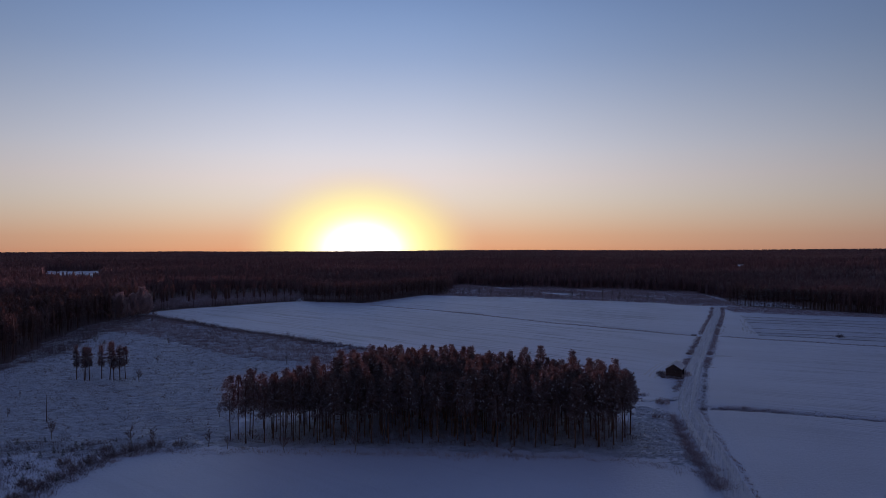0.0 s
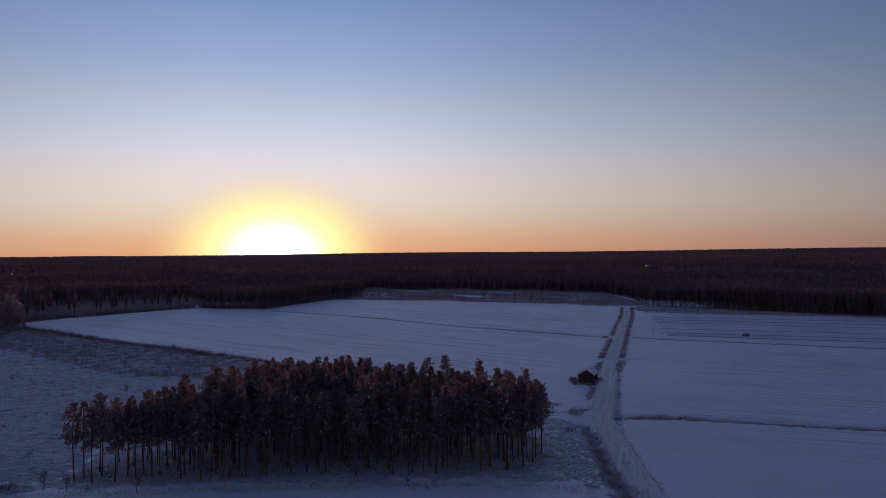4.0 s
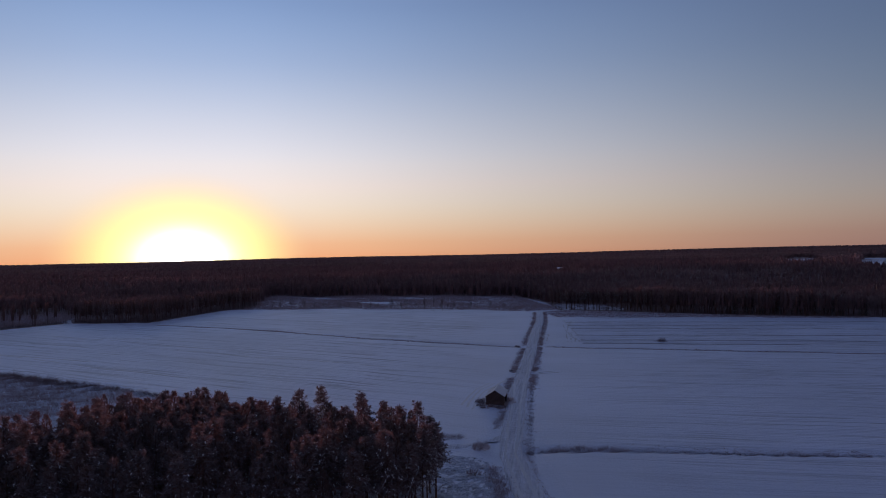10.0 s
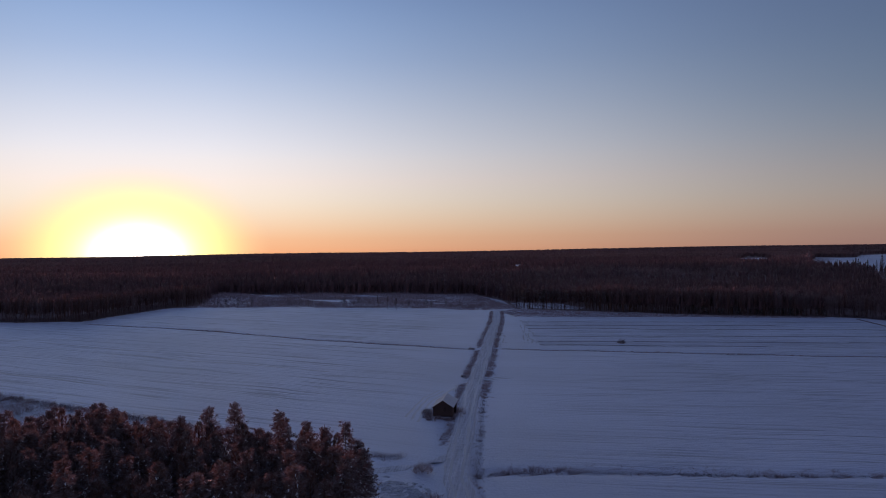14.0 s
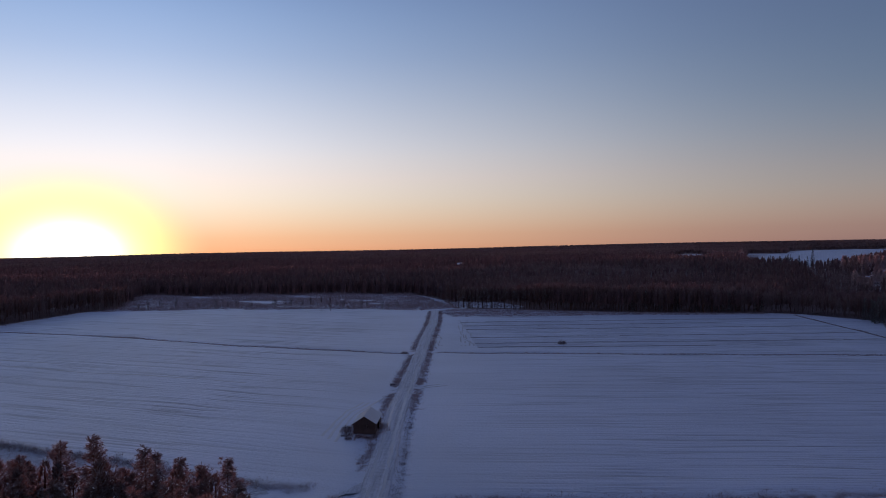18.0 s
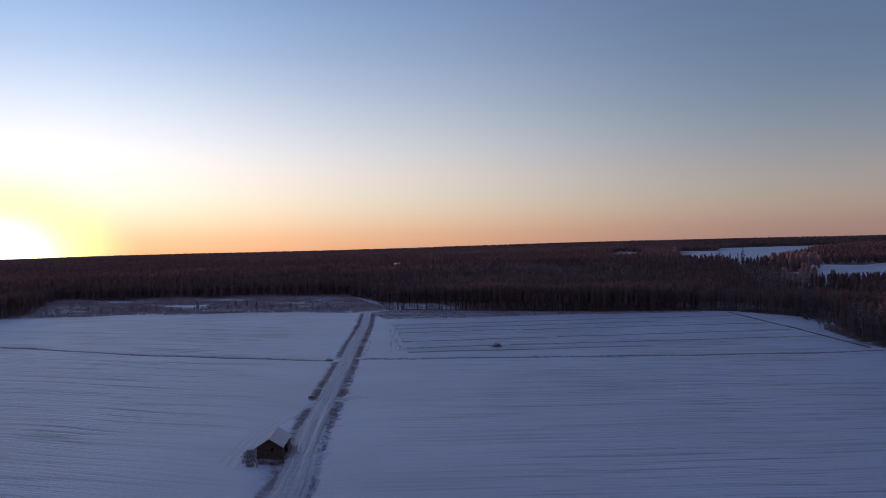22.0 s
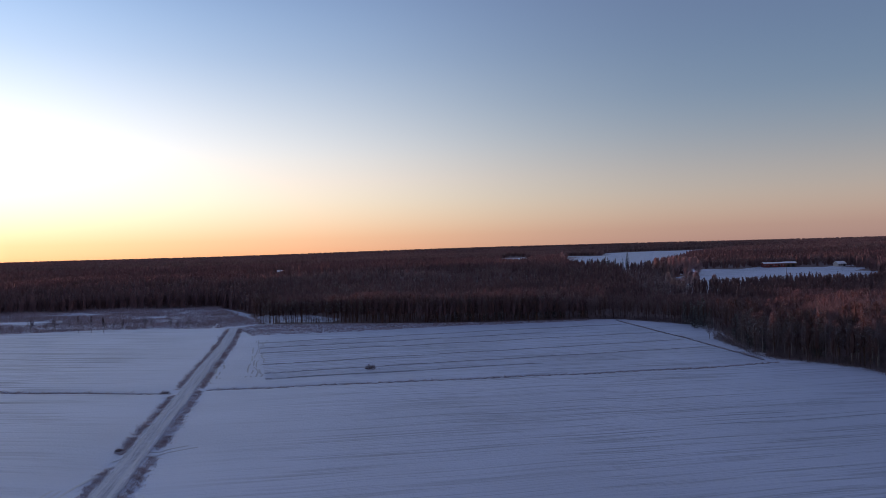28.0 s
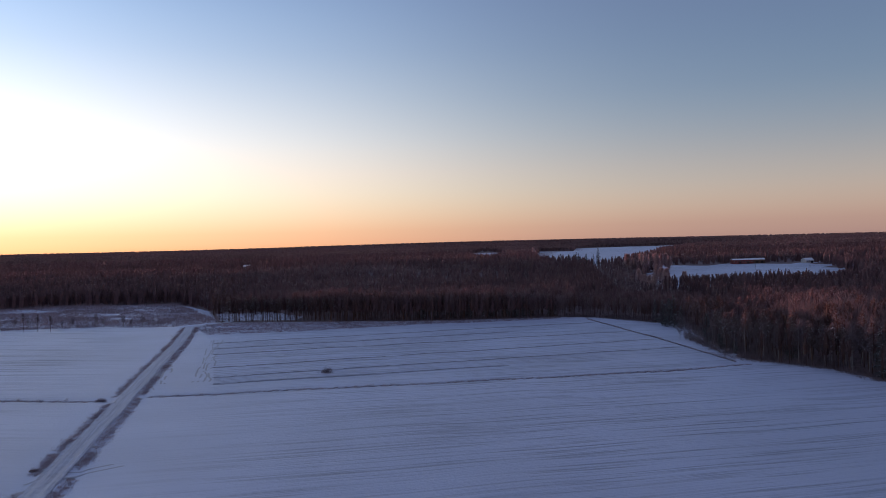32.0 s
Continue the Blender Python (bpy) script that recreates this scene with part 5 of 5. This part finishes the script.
def bush(x, y, high, wide, seed, label, stems=150, mat=TWIGS):
    rnd = random.Random(seed)
    s = Soup()
    for _ in range(stems):
        a = rnd.uniform(0, 6.2832)
        q = wide * math.sqrt(rnd.random()) * 0.5
        at = Vector((q * math.cos(a), q * math.sin(a), 0))
        way = Vector((math.cos(a) * rnd.uniform(0, 0.9), math.sin(a) * rnd.uniform(0, 0.9), 1))
        length = high * rnd.uniform(0.6, 1.05) * (1.1 - 0.8 * (2 * q / wide) ** 1.5)
        s.blade(at, way, length, 0.035, 0, rnd)
        for _ in range(8):
            s.blade(at + way.normalized() * length * rnd.uniform(0.2, 0.85), way + Vector((rnd.gauss(0, 0.9), rnd.gauss(0, 0.9), rnd.gauss(0, 0.4))), length * 0.3, 0.028, 0, rnd)
    top = new("bush")
    part("foliage", s.mesh("foliage", [mat]), top)
    b = Soup()
    for i in range(9):
        a = 6.2832 * i / 9
        b.stick(Vector((0.1 * math.cos(a), 0.1 * math.sin(a), -0.05)), Vector((0.3 * wide * math.cos(a), 0.3 * wide * math.sin(a), high * 0.5)), 0.03, 0.015)
    part("stem", b.mesh("stem", [PINE_BARK]), top)
    top.location = (x, y, at_ground(x, y))
    return tagged(top, label, "bush")


bush(253.5, 317.5, 2.1, 3.2, 1, "bare willow bush standing alone in the striped field", 200)
tufts("bush_skirt", "low dry shoots and grass round the lone willow bush", [(253.5 + 2.6 * math.cos(k) * (0.4 + 0.6 * math.sin(3.7 * k) ** 2), 317.5 + 1.6 * math.sin(k), 1.0) for k in range(40)], 0.4, 10, 0.4, TWIGS, 122, 0.02, 0.5, "scrub")
bush(107, 181, 1.9, 3.4, 2, "rounded clump of dry frosted brush at the road junction", 200, GRASS)
bush(124.5, 174.5, 1.6, 2.2, 3, "tall bare bush in the near ditch", 55, FROST_BRUSH)
for i, (x, y, high) in enumerate(((123.4, 217.6, 1.2), (124.3, 220.4, 1.3), (125.2, 215.7, 1.0), (126.6, 214.6, 0.7), (128, 214.2, 0.7), (125.6, 223.4, 1.0), (122.8, 215.4, 0.7))):
    bush(x, y, high, high * 1.9, 70 + i, "low frosted brush against the log barn", 90)
bush(186, 322, 1.3, 2.6, 4, "small dark bush at the ditch's end")
bush(93.5, 186, 1.4, 2.4, 5, "frosted bush beside the grove track")
bush(99, 166, 1.6, 2.4, 6, "frosted bush on the road bank", 90, FROST_BRUSH)
bush(155.5, 266.0, 0.7, 1.6, 7, "low brown brush beside the field crossing")

for i, (x, y, high) in enumerate(((417, 279, 4.2), (411, 274, 3.4), (405, 268, 4.0), (398, 262, 3.0), (391, 255, 3.6), (384, 247, 2.8), (377, 238, 3.0))):
    bush(x, y, high, high * 1.25, 20 + i, "tall frosted willow bush at the foot of the wood", 200)

for i, (x, y, high) in enumerate(((-20, 104, 1.9), (-17, 111, 1.6), (-15.5, 116, 2.0), (-13.5, 121, 1.7), (-12.5, 125.5, 2.1), (-11.5, 130, 1.6), (-10.5, 134, 2.2), (-9.5, 138, 1.8),
                                  (-7.5, 141.5, 2.0), (-4.5, 145, 2.4), (-1.5, 147.5, 2.1), (2.5, 148.5, 1.6), (-15, 128, 1.5), (-13, 138, 1.7), (-9, 146, 1.4), (-18, 119, 1.5))):
    bush(x, y, high, high * 1.5, 50 + i, "frosted brown shrub in the thicket by the near field", 110)
# trees at the edge of the wood on the lower side
rnd = random.Random(12)
for x, y in scatter(EDGE, 3.7, rnd):
    kind = rnd.random()
    model = rnd.choice(EDGE_PINES) if kind < (0.6 if y > 215 else 0.3) else rnd.choice(BIRCHES) if kind < 0.9 else rnd.choice(SPRUCES)
    plant(model, x, y, rnd.uniform(0.9, 1.12) * (1.0 + 0.3 * min(1, max(0, (255 - y) / 50))), rnd)
for x, y, k in ((457, 309, 1.3), (461, 314, 1.15), (455, 313, 1.0), (465, 320, 1.05), (460, 307, 0.9), (470, 327, 1.0)):
    plant(SPRUCES[0], x, y, k, rnd)
for x, y, k in ((417, 280, 0.8), (413, 277, 0.7), (409, 272, 0.75), (421, 284, 0.85), (405, 268, 0.6), (424, 288, 0.8), (399, 262, 0.6), (415, 283, 0.65)):
    plant(rnd.choice(BIRCHES), x, y, k, rnd, "small frosted birch at the wood's corner", "birches at the wood's corner")
# snowy spruces standing before the far wood
for x, y, h in along([(396, 431), (470, 386)], 4.2):
    plant(rnd.choice(SPRUCES), x + rnd.uniform(-2, 3), y + rnd.uniform(0, 7), rnd.uniform(0.9, 1.25), rnd, "snowy spruce with drooping boughs before the far wood", "spruces before the far wood")
# tall stems in front of the far wood
for x, y, h in along([(312, 503), (360, 461)], 2.6) + along([(316, 506), (347, 482)], 3.4):
    plant(EDGE_PINES[rnd.choice((1, 4))], x + rnd.uniform(-1, 2), y + rnd.uniform(0, 3), rnd.uniform(1.0, 1.2), rnd, "tall bare-stemmed pine along the far wood", "pines of the far wood")
for x, y in ((219, 527), (224, 522), (229, 519)):
    plant(rnd.choice(STEM_PINES), x, y, rnd.uniform(0.65, 0.8), rnd, "thin bare-stemmed pine standing in the far scrub", "pines of the far scrub")
BIRCH_CORNER = [(672, 455), (680, 440), (690, 428), (700, 450), (655, 440), (664, 428), (640, 428), (712, 462), (725, 474), (688, 470), (704, 480)]
# birches by the clearing's corner and before the farm
for x, y in ((-69, 366), (-68, 371), (-66, 377), (-71, 374), (-64, 383), (-68, 382), (-63, 390), (-66, 396), (-73, 368)):
    plant(rnd.choice(FARM_BIRCHES), x, y, rnd.uniform(0.85, 1.1), rnd, "broad frosted birch at the clearing's corner", "birches by the clearing")
for x, y in ((859, 586), (852, 575), (850, 559), (862, 566), (872, 572), (883, 601), (889, 552), (897, 560), (908, 586), (880, 582), (893, 574), (868, 555), (878, 562), (903, 570), (870, 594), (895, 592)):
    plant(rnd.choice(FARM_BIRCHES), x - 10, y - 4, rnd.uniform(1.35, 1.65), rnd)
for x, y in BIRCH_CORNER:
    plant(rnd.choice(FARM_BIRCHES), x, y, rnd.uniform(1.1, 1.3), rnd)
plant(FARM_BIRCHES[0], 1350, 1130, 1.5, rnd, "lone broad frosted birch standing beside the frozen lake", "farm birches")
# rows of pines along the far wood and before the farm field
def pine_row(name, label, line, step, wide, high, seed):
    r = np.random.RandomState(seed)
    p = np.array([q[:2] for q in along(line, step)])
    p = p + r.uniform(-1, 1, p.shape) * wide
    woodland(name, label, p[:, 0], p[:, 1], high * r.uniform(0.85, 1.1, len(p)), NEAR_KINDS, r.randint(0, 7, len(p)), seed, 1.0)


pine_row("far_pine_row", "tall bare-stemmed pines along the far wood", [(360, 463), (407, 422), (466, 387)], 1.3, 2.5, 13, 51)
pine_row("farm_pine_row", "round-crowned pines in a row before the farm field", [(655, 420), (690, 388), (715, 360), (752, 340), (778, 305), (800, 270)], 1.0, 6.0, 13.5, 52)
# slender bare birches at the foot of the wood beside the clearing
for x, y in ((-56, 372), (-50, 352), (-61, 330), (-52, 318), (-64, 305), (-57, 292), (-51, 275), (-60, 262), (-48, 338), (-62, 350), (-66, 318), (-63, 280)):
    plant(rnd.choice(BIRCHES), x, y, rnd.uniform(0.45, 0.75), rnd, "slender bare birch on the cleared ground", "birches by the clearing")
# saplings
for x, y in scatter([(-60, 250), (-66, 330), (-20, 310), (20, 245), (4, 160), (-30, 150), (-60, 200)], 19, rnd):
    plant(rnd.choice(SAPLING[1:]), x, y, rnd.uniform(0.4, 0.9), rnd)
for x, y in ((7.5, 147.5), (11, 146), (-6, 150), (-2, 148), (33, 142), (60, 138.5), (21, 143)):
    plant(rnd.choice(SAPLING), x, y, rnd.uniform(0.6, 1.0), rnd)
for x, y, _ in along(BACK_SCRUB[:4], 7):
    plant(SAPLING[1], x + rnd.uniform(-2, 2), y + rnd.uniform(2, 12), rnd.uniform(1.0, 1.9), rnd)
LOW_SHRUBS = [(-28, 151), (-14, 151), (-4, 154), (2, 145), (-8, 140), (-11, 125), (-20, 118)]
tufts("low_shrubs", "dark frosted shrubs at the clearing's foot", filled(LOW_SHRUBS, 950, 89), 0.75, 18, 0.5, TWIGS, 89, 0.022, 0.5, "scrub")
for x, y in scatter(LOW_SHRUBS, 3.4, rnd):
    plant(SAPLING[0], x, y, rnd.uniform(0.3, 0.6), rnd)
# a thin dead stem on the clearing
dead = new("dead_tree")
dm, _ = trunk_mesh("trunk", 5.2, 0.09, PINE_BARK, random.Random(5), 0.1)
part("trunk", dm, dead)
dead.location = (-26.7, 167.5, at_ground(-26.7, 167.5))
tagged(dead, "thin bare dead stem standing on the clearing", "tree")


# ---- the farm and houses beyond the woods ----
RED_BOARD = bark_material("red_boards", (0.13, 0.028, 0.024), (0.23, 0.05, 0.04))
WHITE_BOARD = bark_material("white_boards", (0.34, 0.32, 0.3), (0.6, 0.57, 0.54))
BROWN_BOARD = bark_material("brown_boards", (0.08, 0.05, 0.035), (0.17, 0.11, 0.08))
PANE, _n, _l, _b = material("window_glass")
_b.inputs["Base Color"].default_value = (0.02, 0.025, 0.03, 1)
_b.inputs["Roughness"].default_value = 0.08


def gabled(name, size, ridge, mat, label, category, windows, doors, at, turn, chimney=False):
    """A house of boards: walls, two roof slopes under snow, windows and doors along its long side."""
    w, l, h = size
    top = new(name)
    for sx in (-1, 1):
        bm = bmesh.new()
        box(bm, (0.25, l, h), (sx * (w / 2 - 0.125), 0, h / 2))
        part("side_wall", from_bm("side_wall", bm, mat), top)
        bm = bmesh.new()
        run = math.hypot(w / 2 + 0.5, ridge * (w / 2 + 0.5) / (w / 2))
        box(bm, (run, l + 1.0, 0.3), (0, 0, 0), bevel=0.08)
        m = Matrix.Translation((sx * (w / 4 + 0.25), 0, h + ridge - (w / 4 + 0.25) * ridge / (w / 2) + 0.15)) @ Matrix.Rotation(sx * math.atan2(ridge, w / 2), 4, "Y")
        part("roof_slope", from_bm("roof_slope", bm, SNOW_CAP), top, "snow-covered roof slope", m)
    for sy in (-1, 1):
        bm = bmesh.new()
        box(bm, (w - 0.5, 0.25, h), (0, sy * (l / 2 - 0.125), h / 2))
        y0, y1 = sy * l / 2, sy * (l / 2 - 0.25)
        pts = [bm.verts.new(p) for p in ((-w / 2, y0, h), (w / 2, y0, h), (0, y0, h + ridge), (-w / 2, y1, h), (w / 2, y1, h), (0, y1, h + ridge))]
        for f in ((0, 1, 2), (5, 4, 3), (0, 3, 4, 1), (1, 4, 5, 2), (2, 5, 3, 0)):
            bm.faces.new([pts[i] for i in f])
        bmesh.ops.recalc_face_normals(bm, faces=bm.faces)
        part("gable_wall", from_bm("gable_wall", bm, mat), top)
    for i in range(windows):
        y = -l / 2 + (i + 0.5) * l / windows
        for sx in (-1, 1):
            bm = bmesh.new()
            for dy, dz, sy, sz in ((0, 0.65, 1.3, 0.12), (0, -0.65, 1.3, 0.12), (0.6, 0, 0.12, 1.2), (-0.6, 0, 0.12, 1.2), (0, 0, 0.07, 1.2)):
                box(bm, (0.12, sy, sz), (0, dy, dz))
            win = part("window", from_bm("window", bm, WHITE_BOARD), top, "", Matrix.Translation((sx * (w / 2 + 0.03), y, h * 0.55)))
            bm = bmesh.new()
            box(bm, (0.04, 1.1, 1.2), (0, 0, 0))
            part("pane", from_bm("pane", bm, PANE), win)
    for i in range(doors):
        bm = bmesh.new()
        box(bm, (0.14, 2.6, min(3.0, h * 0.8)), (0, 0, min(3.0, h * 0.8) / 2), bevel=0.03)
        part("door", from_bm("door", bm, DARK), top, "dark board door", Matrix.Translation((-(w / 2 + 0.04), -l / 4 + i * l / 2.5, 0.05)))
    if chimney:
        bm = bmesh.new()
        box(bm, (0.8, 0.8, 1.8), (0.6, l / 6, h + ridge + 0.3), bevel=0.05)
        part("chimney", from_bm("chimney", bm, RED_BOARD), top, "red brick chimney")
    top.matrix_basis = Matrix.Translation((*at, at_ground(*at) - 0.1)) @ Matrix.Rotation(radians(turn), 4, "Z")
    return tagged(top, label, category)


gabled("cow_house", (11, 24, 4.8), 1.2, RED_BOARD, "long red cow house with a snow-covered roof", "barn", 7, 2, (1003, 520), 40)
gabled("machine_shed", (10, 14, 4.6), 1.6, BROWN_BOARD, "dark machine shed with a snowy roof beside the cow house", "shed", 0, 3, (1018, 507), 40)
gabled("farmhouse", (8, 11, 3.4), 2.6, WHITE_BOARD, "white farmhouse with snowy roof at the field's far side", "house", 4, 1, (1026, 452), 62, True)
gabled("cottage", (7, 10, 3.2), 2.4, BROWN_BOARD, "brown cottage with snowy roof among trees", "house", 3, 1, (936, 646), 30, True)
gabled("cottage", (6, 8.5, 2.9), 2.2, WHITE_BOARD, "pale cottage with snowy roof in a forest yard", "house", 2, 1, HOUSE_AT, 55, True)
for x, y, k in ((908, 700, 1.35), (913, 712, 1.2), (920, 690, 1.3), (934, 716, 1.4), (940, 704, 1.2), (915, 728, 1.3), (904, 688, 1.1), (926, 706, 1.3), (960, 698, 1.75), (945, 690, 1.2), (968, 712, 1.1), (1004, 486, 0.8), (990, 470, 0.8)):
    plant(SPRUCES[0] if k > 1 else BIRCHES[0], x, y, k, rnd)
# poles in the farm field
for x, y in ((925, 470), (945, 420)):
    pole = new("power_pole")
    pm, _ = trunk_mesh("post", 8.5, 0.14, PINE_BARK, random.Random(3), 0.02, 0.09)
    part("post", pm, pole)
    bm = bmesh.new()
    box(bm, (1.6, 0.12, 0.12), (0, 0, 7.9), bevel=0.02)
    part("crossarm", from_bm("crossarm", bm, PINE_BARK), pole)
    pole.location = (x, y, at_ground(x, y))
    tagged(pole, "wooden power pole standing in the snowy farm field", "pole", "power poles")

for ob in list(UNUSED):
    for o in (*ob.children_recursive, ob):
        bpy.data.objects.remove(o)
